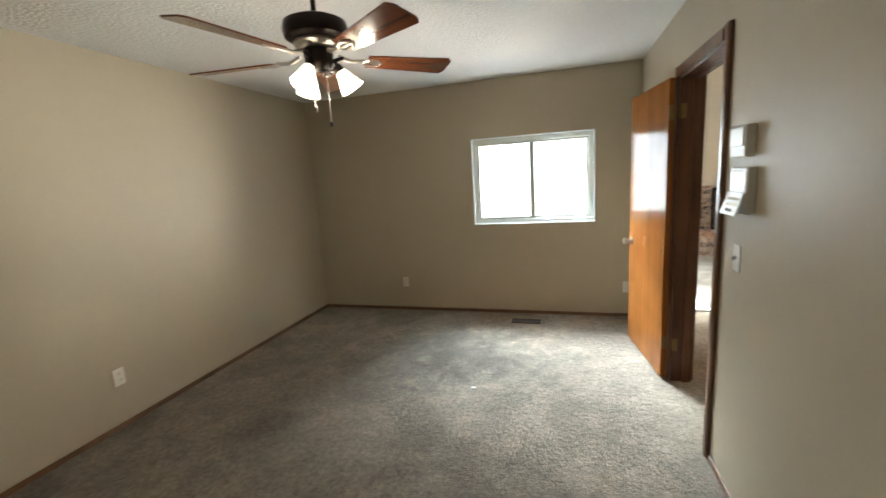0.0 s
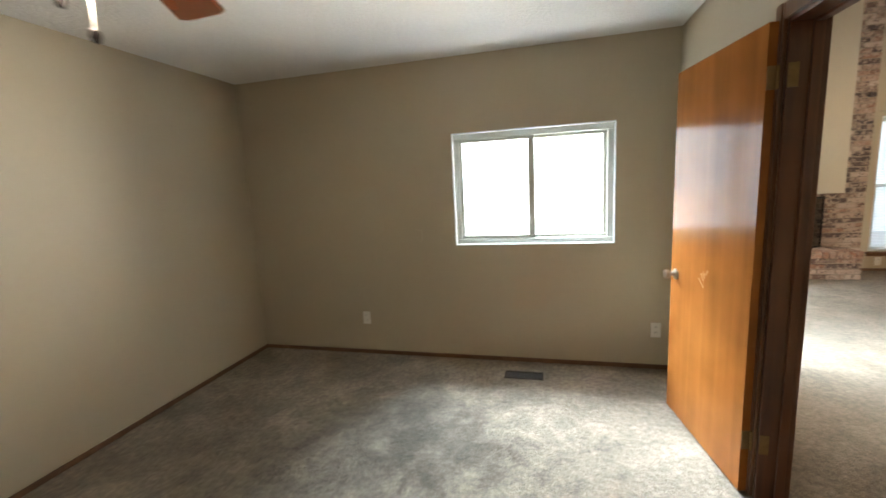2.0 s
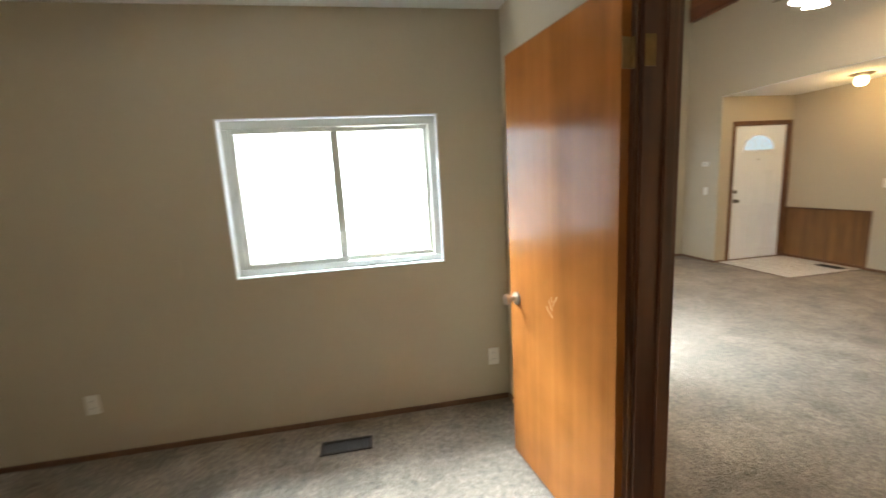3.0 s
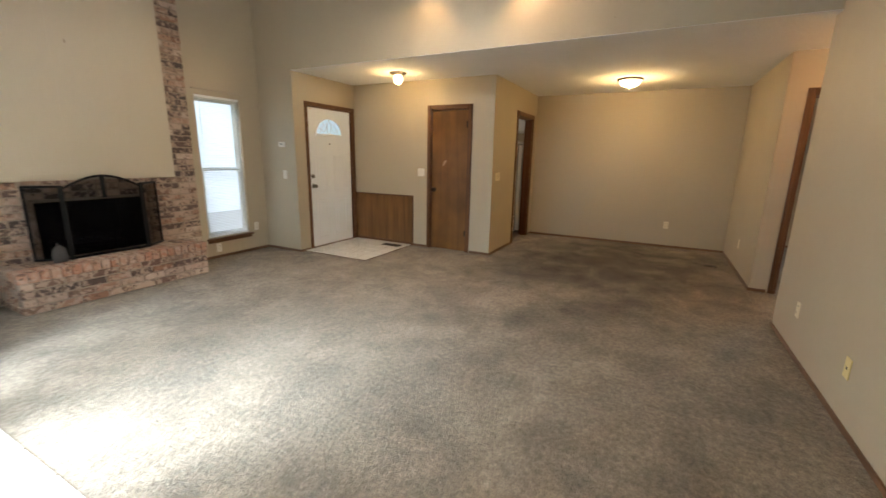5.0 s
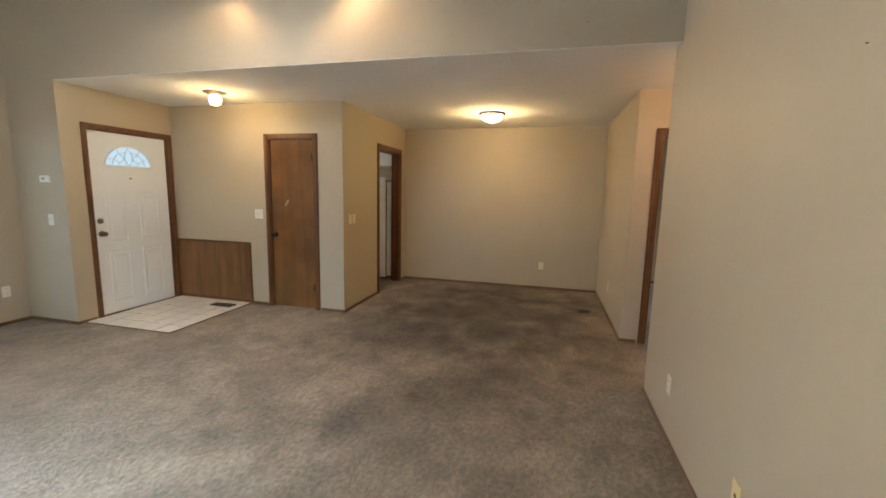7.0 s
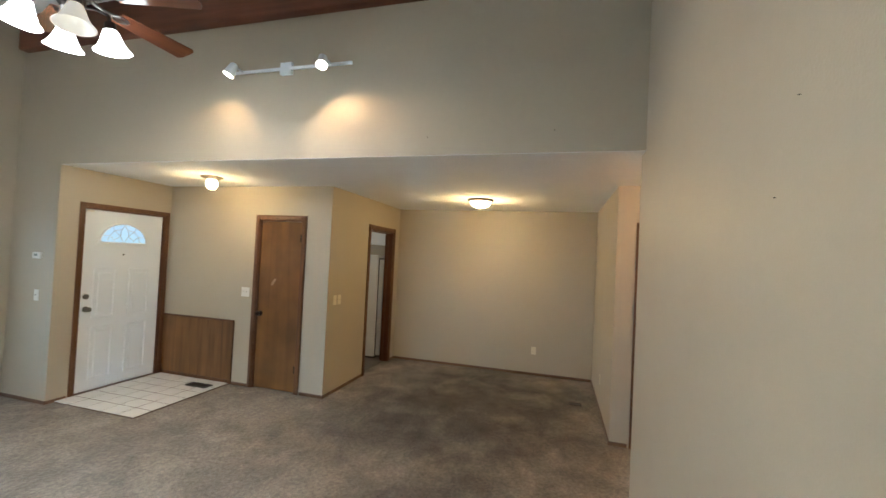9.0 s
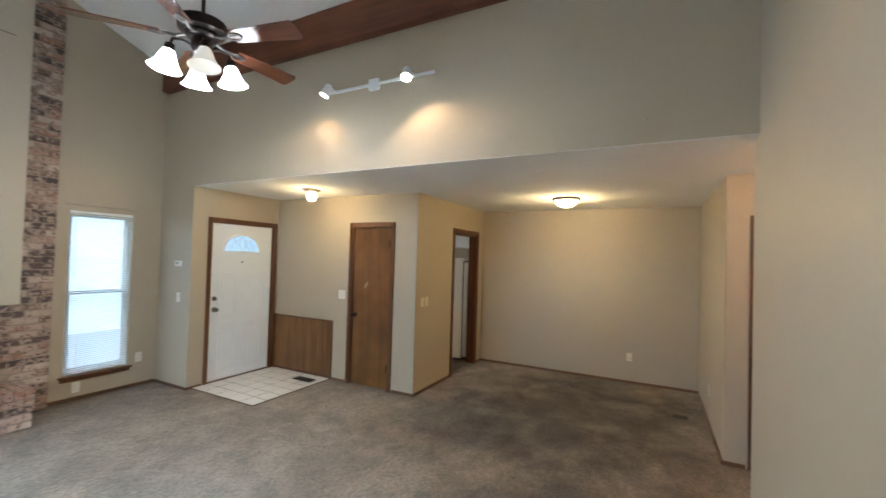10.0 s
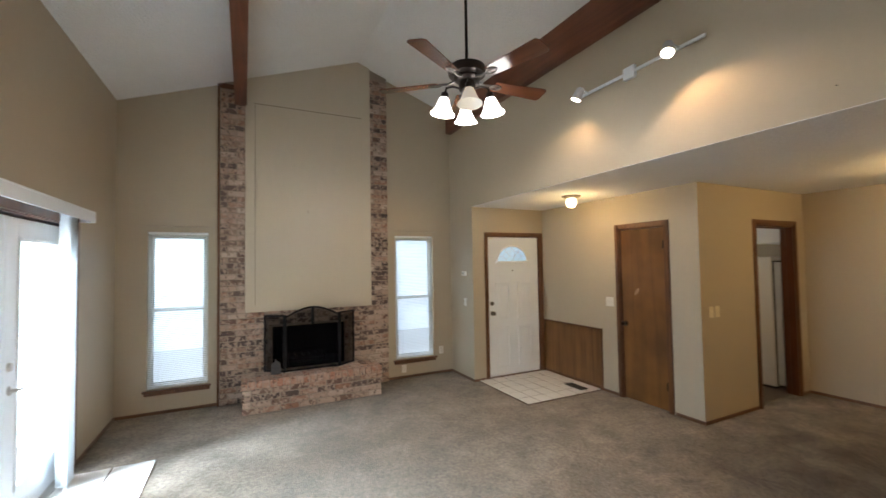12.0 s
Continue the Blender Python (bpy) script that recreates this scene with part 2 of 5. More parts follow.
def brick_material(name, stops):
    """Tumbled brick: body colour by piece, with lime smears and dark kiln flecks."""
    m = bpy.data.materials.new(name)
    m.use_nodes = True
    nt = m.node_tree
    b = nt.nodes["Principled BSDF"]
    b.inputs["Roughness"].default_value = 0.92
    inf = nt.nodes.new("ShaderNodeObjectInfo")
    r = nt.nodes.new("ShaderNodeValToRGB")
    els = r.color_ramp.elements
    els[0].position, els[0].color = 0.0, (*stops[0], 1)
    els[1].position, els[1].color = 1.0, (*stops[-1], 1)
    for i, c in enumerate(stops[1:-1]):
        e = els.new((i + 1) / (len(stops) - 1))
        e.color = (*c, 1)
    nt.links.new(inf.outputs["Random"], r.inputs[0])
    tc = nt.nodes.new("ShaderNodeTexCoord")
    off = nt.nodes.new("ShaderNodeVectorMath")
    off.operation = 'MULTIPLY_ADD'
    off.inputs[1].default_value = (31, 17, 23)
    nt.links.new(inf.outputs["Random"], off.inputs[0])
    nt.links.new(tc.outputs["Object"], off.inputs[2])

    def patch(sc, lo, hi, col, prev, k):
        n = nt.nodes.new("ShaderNodeTexNoise")
        n.inputs["Scale"].default_value, n.inputs["Detail"].default_value, n.inputs["Distortion"].default_value = sc, 5, 0.6
        nt.links.new(off.outputs[0], n.inputs["Vector"])
        mr = nt.nodes.new("ShaderNodeMapRange")
        mr.inputs[1].default_value, mr.inputs[2].default_value, mr.inputs[4].default_value = lo, hi, k
        nt.links.new(n.outputs["Fac"], mr.inputs[0])
        mx = nt.nodes.new("ShaderNodeMix")
        mx.data_type = 'RGBA'
        nt.links.new(mr.outputs[0], mx.inputs[0])
        nt.links.new(prev, mx.inputs[6])
        mx.inputs[7].default_value = (*col, 1)
        return mx.outputs[2], n.outputs["Fac"]
    c, _ = patch(19, 0.49, 0.56, (0.47, 0.355, 0.28), r.outputs[0], 0.75)
    c, h = patch(26, 0.56, 0.63, (0.11, 0.07, 0.055), c, 0.75)
    nt.links.new(c, b.inputs["Base Color"])
    bn = nt.nodes.new("ShaderNodeBump")
    bn.inputs["Strength"].default_value, bn.inputs["Distance"].default_value = 0.7, 0.006
    nt.links.new(h, bn.inputs["Height"])
    nt.links.new(bn.outputs[0], b.inputs["Normal"])
    return m


BRICK = brick_material("rustic_brick", [(0.27, 0.145, 0.095), (0.45, 0.335, 0.255), (0.14, 0.083, 0.062), (0.54, 0.435, 0.35), (0.30, 0.165, 0.11), (0.47, 0.36, 0.28), (0.19, 0.11, 0.08)])
BRICKD = brick_material("dark_brick", [(0.085, 0.065, 0.06), (0.13, 0.09, 0.075), (0.07, 0.055, 0.05)])
BRICKO = brick_material("orange_brick", [(0.37, 0.175, 0.115), (0.42, 0.235, 0.16), (0.41, 0.28, 0.21)])


def clear_glass():
    m = bpy.data.materials.new("clear_glass")
    m.use_nodes = True
    nt = m.node_tree
    b = nt.nodes["Principled BSDF"]
    b.inputs["Base Color"].default_value = (1, 1, 1, 1)
    b.inputs["Roughness"].default_value = 0.0
    b.inputs["Transmission Weight"].default_value = 1.0
    b.inputs["IOR"].default_value = 1.02
    return m


GLASS = clear_glass()


def screen_mesh():
    """Fine woven wire: mostly open, part dark wire."""
    m = bpy.data.materials.new("woven_wire")
    m.use_nodes = True
    nt = m.node_tree
    b = nt.nodes["Principled BSDF"]
    b.inputs["Base Color"].default_value = (0.004, 0.004, 0.005, 1)
    b.inputs["Roughness"].default_value = 0.6
    b.inputs["Specular IOR Level"].default_value = 0.0
    b.inputs["Alpha"].default_value = 0.72
    return m


WIRE = screen_mesh()

# ---- mesh helpers ----


def box(bm, x0, y0, z0, x1, y1, z1, bevel=0.0):
    m = Matrix.LocRotScale(((x0 + x1) / 2, (y0 + y1) / 2, (z0 + z1) / 2), None, (abs(x1 - x0), abs(y1 - y0), abs(z1 - z0)))
    vs = bmesh.ops.create_cube(bm, size=1, matrix=m)["verts"]
    if bevel:
        es = list({e for v in vs for e in v.link_edges})
        bmesh.ops.bevel(bm, geom=es, offset=bevel, segments=2, affect='EDGES', profile=0.5)
    return bm


def tube(bm, a, b, r, r2=None, seg=14):
    a, b = Vector(a), Vector(b)
    d = b - a
    m = Matrix.Translation((a + b) / 2) @ d.to_track_quat('Z', 'Y').to_matrix().to_4x4()
    bmesh.ops.create_cone(bm, cap_ends=True, segments=seg, radius1=r, radius2=r if r2 is None else r2, depth=d.length, matrix=m)
    return bm


def lathe(bm, profile, m=None, seg=24, cap=False):
    """Turn (radius, height) pairs round the z axis."""
    m = m or Matrix.Identity(4)
    rings = []
    for r, z in profile:
        rings.append([bm.verts.new(m @ Vector((r * math.cos(2 * math.pi * i / seg), r * math.sin(2 * math.pi * i / seg), z))) for i in range(seg)])
    for p, q in zip(rings, rings[1:]):
        for i in range(seg):
            bm.faces.new((p[i], p[(i + 1) % seg], q[(i + 1) % seg], q[i]))
    if cap:
        bm.faces.new(rings[0][::-1])
        bm.faces.new(rings[-1])
    return bm


def path_tube(bm, pts, r, seg=10):
    for a, b in zip(pts, pts[1:]):
        tube(bm, a, b, r, seg=seg)
        bmesh.ops.create_uvsphere(bm, u_segments=seg, v_segments=6, radius=r, matrix=Matrix.Translation(b))
    return bm


def mesh_of(name, bm, material, smooth=False):
    me = bpy.data.meshes.new(name)
    bmesh.ops.recalc_face_normals(bm, faces=bm.faces[:])
    bm.to_mesh(me)
    bm.free()
    me.materials.append(material)
    if smooth:
        me.polygons.foreach_set("use_smooth", [True] * len(me.polygons))
        me.set_sharp_from_angle(angle=radians(38))
    return me


def part(name, bm, material, parent, label="", smooth=False):
    ob = new(name, mesh_of(name, bm, material, smooth))
    ob.parent = parent
    if label:
        ob["label"] = label
    return ob


def thing(name, m, label, category, group="", kind=""):
    ob = new(name)
    ob.empty_display_size = 0.1
    ob.matrix_basis = m
    return tagged(ob, label, category, group, kind)


def solid(name, bm, material, label, category, kind="structure", smooth=False):
    return tagged(new(name, mesh_of(name, bm, material, smooth)), label, category, "", kind)


RIDGE_X, RIDGE_Z, PITCH = 4.35, 4.50, 0.354
LOW = 2.45


def vault(x):
    return RIDGE_Z - PITCH * abs(x - RIDGE_X)


def wall(name, axis, t0, t1, u0, u1, top, holes, label, material=None):
    """A wall of thickness t0..t1 that runs u0..u1; top: a height, or a function of u; holes: (ua, ub, za, zb)."""
    f = top if callable(top) else (lambda u: top)
    low = min(f(u0), f(u1))
    us = sorted({u0, u1} | {h[i] for h in holes for i in (0, 1)} | ({RIDGE_X} if callable(top) else set()))
    zs = sorted({0.0, low} | {h[i] for h in holes for i in (2, 3)})
    bm = bmesh.new()

    def cell(ua, ub, za, a_top, b_top):
        c = []
        for t in (t0, t1):
            for u, z in ((ua, za), (ub, za), (ub, b_top), (ua, a_top)):
                c.append(bm.verts.new((t, u, z) if axis == "x" else (u, t, z)))
        for q in ((0, 1, 2, 3), (4, 5, 6, 7), (0, 1, 5, 4), (1, 2, 6, 5), (2, 3, 7, 6), (3, 0, 4, 7)):
            bm.faces.new([c[i] for i in q])
    for ua, ub in zip(us, us[1:]):
        um = (ua + ub) / 2
        for za, zb in zip(zs, zs[1:]):
            zm = (za + zb) / 2
            if not any(h[0] < um < h[1] and h[2] < zm < h[3] for h in holes):
                cell(ua, ub, za, zb, zb)
        if max(f(ua), f(ub)) > low + 1e-4:
            cell(ua, ub, low, f(ua), f(ub))
    bmesh.ops.remove_doubles(bm, verts=bm.verts[:], dist=1e-5)
    bm.verts.index_update()
    groups = {}
    for fc in bm.faces:
        groups.setdefault(frozenset(v.index for v in fc.verts), []).append(fc)
    inner = [fc for g in groups.values() if len(g) > 1 for fc in g]
    bmesh.ops.delete(bm, geom=inner, context='FACES')
    return solid(name, bm, material or PAINT, label, "wall")


# ---- structure ----
bm = bmesh.new()
box(bm, -2.3, -1.05, -0.12, 10.65, 9.03, 0.0)
solid("floor", bm, CARPET, "worn taupe cut-pile carpet with soiled patches and painted shade", "floor")
bm = bmesh.new()
box(bm, -400, -400, -0.30, 400, 400, -0.16)
solid("ground", bm, CONCRETE, "pale concrete ground outside the house", "ground")

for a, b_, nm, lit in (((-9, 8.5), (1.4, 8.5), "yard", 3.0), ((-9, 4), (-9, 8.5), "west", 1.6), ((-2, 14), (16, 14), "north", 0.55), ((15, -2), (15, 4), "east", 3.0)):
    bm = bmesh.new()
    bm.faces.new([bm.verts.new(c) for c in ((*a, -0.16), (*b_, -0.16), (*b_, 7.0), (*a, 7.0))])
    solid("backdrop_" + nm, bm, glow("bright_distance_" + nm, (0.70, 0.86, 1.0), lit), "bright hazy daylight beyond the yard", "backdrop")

TAN = "tan painted drywall with light orange-peel texture"
wall("wall_bedroom_west", "x", -2.18, -2.05, -0.93, 5.51, LOW, [], TAN)
wall("wall_bedroom_north", "y", 5.38, 5.51, -2.05, 1.512, LOW, [(-0.113, 1.107, 0.983, 1.875)], TAN)
wall("wall_bedroom_south", "y", -0.93, -0.80, -2.05, 1.512, LOW, [], TAN)
wall("wall_west", "x", 1.512, 1.644, -0.93, 9.03, vault(1.644) + 0.02, [(3.30, 4.085, 0.0, 2.04), (5.74, 7.70, 0.0, 2.03)], TAN)
wall("wall_north", "y", 8.897, 9.03, 1.644, 5.955, vault, [(1.938, 2.543, 0.275, 2.073), (4.90, 5.51, 0.268, 2.073), (3.25, 4.15, 0.30, 0.89)], TAN)
wall("wall_soffit", "x", 5.817, 5.955, 2.756, 8.897, vault(5.817), [(2.756, 8.223, 0.0, LOW + 0.004)], "tan painted header wall above the dining opening")
wall("wall_entry", "y", 8.223, 8.353, 5.955, 7.20, LOW, [(6.055, 7.005, 0.0, 2.055)], TAN)
wall("wall_closet", "x", 7.07, 7.20, 5.826, 8.223, LOW, [(6.195, 6.805, 0.0, 2.045)], TAN)
wall("wall_kitchen", "y", 5.826, 5.956, 7.20, 9.17, LOW, [(8.095, 8.925, 0.0, 2.045)], TAN)
wall("wall_dining_east", "x", 9.17, 9.30, 2.622, 5.956, LOW, [], TAN)
wall("wall_dining_south", "y", 2.622, 2.752, 7.20, 9.17, LOW, [], TAN)
wall("wall_hall_east", "x", 7.07, 7.20, 0.10, 2.752, LOW, [(1.72, 2.53, 0.0, 2.045)], TAN)
wall("wall_south", "y", 2.626, 2.756, 1.644, 5.955, vault, [], TAN)
wall("wall_hall_west", "x", 5.825, 5.955, 0.10, 2.626, LOW, [], TAN)
wall("wall_hall_south", "y", -0.03, 0.10, 5.825, 10.40, LOW, [], TAN)
wall("wall_back_room_east", "x", 10.27, 10.40, 0.10, 2.752, LOW, [(0.79, 1.63, 0.36, 1.88)], TAN)
wall("wall_back_room_north", "y", 2.622, 2.752, 9.30, 10.40, LOW, [], TAN)
wall("wall_kitchen_east", "x", 10.50, 10.63, 5.826, 8.53, LOW, [], TAN)
wall("wall_kitchen_south", "y", 5.826, 5.956, 9.30, 10.50, LOW, [], TAN)
wall("wall_kitchen_north", "y", 8.40, 8.53, 7.20, 10.50, LOW, [], TAN)

bm = bmesh.new()
box(bm, -2.18, -0.93, LOW, 1.512, 5.51, LOW + 0.08)
solid("ceiling_bedroom", bm, CEIL, "white stippled bedroom ceiling", "ceiling")
bm = bmesh.new()
box(bm, 5.956, -0.03, LOW, 10.63, 8.53, LOW + 0.08)
box(bm, 5.80, -0.03, LOW, 5.956, 2.622, LOW + 0.08)
box(bm, 5.819, 2.756, LOW, 5.956, 8.223, LOW + 0.004)
solid("ceiling_low", bm, CEIL, "white stippled flat ceiling over dining area and entry", "ceiling")
bm = bmesh.new()
for xa, xb in ((1.50, RIDGE_X), (RIDGE_X, 5.97)):
    c = []
    for y in (2.62, 9.04):
        for x, dz in ((xa, 0), (xb, 0), (xb, 0.1), (xa, 0.1)):
            c.append(bm.verts.new((x, y, vault(x) + dz)))
    for q in ((0, 1, 2, 3), (4, 5, 6, 7), (0, 1, 5, 4), (1, 2, 6, 5), (2, 3, 7, 6), (3, 0, 4, 7)):
        bm.faces.new([c[i] for i in q])
solid("ceiling_vault", bm, CEIL, "white textured vaulted ceiling with a centre ridge", "ceiling")

bm = bmesh.new()
box(bm, 7.20, 5.90, 0.0, 10.50, 8.40, 0.006)
solid("floor_kitchen", bm, KFLOOR, "dark brown sheet vinyl kitchen floor", "floor")


def beam(x0, x1, z0):
    bm = bmesh.new()
    c = []
    for y in (2.757, 8.825):
        for x, z in ((x0, z0), (x1, z0), (x1, vault(x1) - 0.002), (x0, vault(x0) - 0.002)):
            c.append(bm.verts.new((x, y, z)))
    for q in ((0, 1, 2, 3), (4, 5, 6, 7), (0, 1, 5, 4), (1, 2, 6, 5), (2, 3, 7, 6), (3, 0, 4, 7)):
        bm.faces.new([c[i] for i in q])
    bmesh.ops.bevel(bm, geom=[e for e in bm.edges if abs(e.verts[0].co.y - e.verts[1].co.y) > 1], offset=0.006, segments=2, affect='EDGES')
    solid("ceiling_beam", bm, BEAMW, "dark red-brown stained timber ceiling beam", "beam")


beam(2.822, 2.955, 3.655)
beam(5.725, 5.815, 3.655)

# baseboards: (x0, y0, x1, y1, out x, out y)
BASES = ((-2.05, -0.8, -2.05, 5.38, 1, 0), (-2.038, 5.38, 1.50, 5.38, 0, -1), (1.512, -0.8, 1.512, 3.235, -1, 0), (1.512, 4.15, 1.512, 5.368, -1, 0),
         (1.644, 2.77, 1.644, 3.235, 1, 0), (1.644, 4.15, 1.644, 5.67, 1, 0), (1.644, 7.77, 1.644, 8.897, 1, 0), (1.656, 8.897, 2.655, 8.897, 0, -1),
         (4.785, 8.897, 5.805, 8.897, 0, -1), (5.817, 8.211, 5.817, 8.897, -1, 0), (5.817, 8.223, 5.995, 8.223, 0, -1), (7.07, 6.87, 7.07, 7.095, -1, 0),
         (7.07, 5.814, 7.07, 6.13, -1, 0), (7.07, 5.826, 8.03, 5.826, 0, -1), (8.99, 5.826, 9.158, 5.826, 0, -1), (9.17, 2.752, 9.17, 5.826, -1, 0),
         (7.07, 2.752, 9.158, 2.752, 0, 1), (7.07, 2.60, 7.07, 2.764, -1, 0), (1.656, 2.756, 5.967, 2.756, 0, 1), (5.955, 0.1, 5.955, 2.756, 1, 0),
         (7.07, 0.1, 7.07, 1.65, -1, 0), (10.27, 0.1, 10.27, 2.62, -1, 0), (7.21, 2.622, 10.26, 2.622, 0, -1))
for x0, y0, x1, y1, ox, oy in BASES:
    bm = bmesh.new()
    t = 0.012
    box(bm, min(x0, x0 + ox * t), min(y0, y0 + oy * t), 0.0, max(x1, x1 + ox * t), max(y1, y1 + oy * t), 0.034, 0.003)
    solid("baseboard", bm, BASE, "narrow brown stained wooden baseboard", "baseboard")


def casing(axis, face, out, u0, u1, z1, label, jamb=None, w=0.06):
    """Door surround on the wall face; jamb: (far face) lines the opening."""
    ob = thing("door_trim", pose(face if axis == "x" else (u0 + u1) / 2, (u0 + u1) / 2 if axis == "x" else face, 0), label, "trim", kind="structure")

    def b3(bm, ua, ub, ta, tb, za, zb, bev=0.003):
        uc = (u0 + u1) / 2
        ua, ub = ua - uc, ub - uc
        if axis == "x":
            box(bm, min(ta, tb), ua, za, max(ta, tb), ub, zb, bev)
        else:
            box(bm, ua, min(ta, tb), za, ub, max(ta, tb), zb, bev)
        return bm
    for ua, ub, za, zb in ((u0 - w, u0 + 0.004, 0.0, z1 + w), (u1 - 0.004, u1 + w, 0.0, z1 + w), (u0 + 0.004, u1 - 0.004, z1 - 0.004, z1 + w)):
        bm = b3(bmesh.new(), ua, ub, out * 0.0005, out * 0.016, za, zb)
        b3(bm, ua + 0.012, ub - 0.02 if ub - ua < 0.1 else ub - 0.012, out * 0.015, out * 0.021, za, zb - 0.014 if ub - ua > 0.1 else zb, 0.002)
        part("casing", bm, TRIM, ob)
    if jamb is not None:
        dj = jamb - face
        for ua, ub, za, zb in ((u0 + 0.0005, u0 + 0.018, 0.0, z1), (u1 - 0.018, u1 - 0.0005, 0.0, z1), (u0 + 0.018, u1 - 0.018, z1 - 0.018, z1 - 0.0005)):
            part("jamb", b3(bmesh.new(), ua, ub, 0.0, dj, za, zb, 0.002), JAMB, ob)
        sm = dj * 0.55
        for ua, ub, za, zb in ((u0 + 0.018, u0 + 0.03, 0.0, z1 - 0.018), (u1 - 0.03, u1 - 0.018, 0.0, z1 - 0.018), (u0 + 0.03, u1 - 0.03, z1 - 0.03, z1 - 0.018)):
            part("stop", b3(bmesh.new(), ua, ub, sm, sm + 0.035 * (1 if dj > 0 else -1), za, zb, 0.002), JAMB, ob)
    return ob


casing("x", 1.512, -1, 3.30, 4.085, 2.04, "dark stained wooden bedroom door surround", 1.644)
casing("x", 1.644, 1, 3.288, 4.097, 2.052, "dark stained wooden surround on the living room side")
casing("y", 8.223, -1, 6.055, 7.005, 2.05, "dark stained wooden front door surround", 8.353, 0.045)
casing("x", 7.07, -1, 6.195, 6.805, 2.045, "brown stained wooden closet door surround", 7.20, 0.052)
casing("y", 5.826, -1, 8.095, 8.925, 2.045, "brown stained wooden kitchen doorway surround", 5.956, 0.055)
casing("x", 7.07, -1, 1.72, 2.53, 2.045, "brown stained wooden hall doorway surround", 7.20, 0.055)


# ---- doors ----
def knob(parent, at, out, material, lever=False):
    """A round knob on a rose, pointing along out."""
    q = Vector(out).to_track_quat('Z', 'Y').to_matrix().to_4x4()
    m = Matrix.Translation(at) @ q
    k = part("knob", lathe(bmesh.new(), [(0.0, 0.0), (0.032, 0.0), (0.032, 0.006), (0.012, 0.012), (0.011, 0.032), (0.022, 0.040), (0.027, 0.052), (0.024, 0.064), (0.0, 0.068)], m), material, parent, "round metal knob", True)
    return k


def hinge(parent, at):
    x, y, z = at
    bm = bmesh.new()
    tube(bm, (x, y, z - 0.045), (x, y, z + 0.045), 0.006)
    box(bm, x - 0.002, y - 0.03, z - 0.045, x + 0.001, y + 0.03, z + 0.045)
    part("hinge", bm, BRASS, parent, "aged brass hinge")


# bedroom door, swung right back into the room
d = thing("door_bedroom", pose(1.496, 4.092, 0.0, 0, 0, 8.0), "open flush wooden door with glossy orange-brown veneer", "door", kind="structure")
bm = box(bmesh.new(), -0.042, 0.004, 0.012, -0.006, 0.764, 2.038, 0.002)
part("slab", bm, DOORW, d)
knob(d, (-0.042, 0.70, 0.885), (-1, 0, 0), NICKEL)
bm = bmesh.new()
box(bm, -0.032, 0.7645, 0.84, -0.016, 0.767, 0.93)
part("latch_plate", bm, BRASS, d)
for z in (0.27, 1.83):
    bm = bmesh.new()
    tube(bm, (-0.002, 0.0, z - 0.045), (-0.002, 0.0, z + 0.045), 0.007)
    box(bm, -0.040, 0.0015, z - 0.045, -0.004, 0.004, z + 0.045)
    part("hinge", bm, BRASS, d, "aged brass hinge")
# hinge leaves on the jamb
for z in (0.27, 1.83):
    bm = box(bmesh.new(), 1.514, 4.0635, z - 0.045, 1.55, 4.0665, z + 0.045)
    tagged(new("hinge_leaf", mesh_of("hinge_leaf", bm, BRASS)), "aged brass hinge leaf on the dark door jamb", "hinge", "", "structure")
# scratches on the veneer
SCUFF = mat("scuff_pale", (0.50, 0.30, 0.14), 0.5)
for y, z, a, ln in ((0.40, 0.93, 55, 0.05), (0.41, 0.90, 40, 0.06), (0.36, 0.965, 115, 0.03), (0.385, 0.95, 60, 0.04)):
    bm = box(bmesh.new(), -0.0424, -ln / 2, -0.0015, -0.0420, ln / 2, 0.0015)
    bm.transform(Matrix.Translation((0, y, z)) @ Matrix.Rotation(radians(a), 4, 'X'))
    part("scratch", bm, SCUFF, d)

# closet door
d = thing("door_closet", pose(7.085, 6.50, 0.0), "closed flush brown-stained wooden closet door with scuffs", "door", kind="structure")
part("slab", box(bmesh.new(), 0.0, -0.286, 0.010, 0.035, 0.286, 2.024, 0.002), DOORD, d)
knob(d, (0.0, 0.245, 0.90), (-1, 0, 0), BRONZE)
for z in (0.27, 1.83):
    bm = tube(bmesh.new(), (-0.006, -0.290, z - 0.045), (-0.006, -0.290, z + 0.045), 0.007)
    box(bm, -0.002, -0.287, z - 0.045, 0.0005, -0.262, z + 0.045)
    part("hinge", bm, BRONZE, d, "dark bronze hinge")
bm = bmesh.new()
bmesh.ops.create_circle(bm, cap_ends=True, segments=14, radius=0.05, matrix=Matrix.Translation((-0.0006, 0.08, 1.29)) @ Matrix.Rotation(radians(35), 4, 'X') @ Matrix.Diagonal((1, 0.35, 1, 1)) @ Matrix.Rotation(radians(90), 4, 'Y'))
part("scuff", bm, mat("scuff_grey", (0.34, 0.22, 0.14), 0.6, var=0.4, scale=30), d)

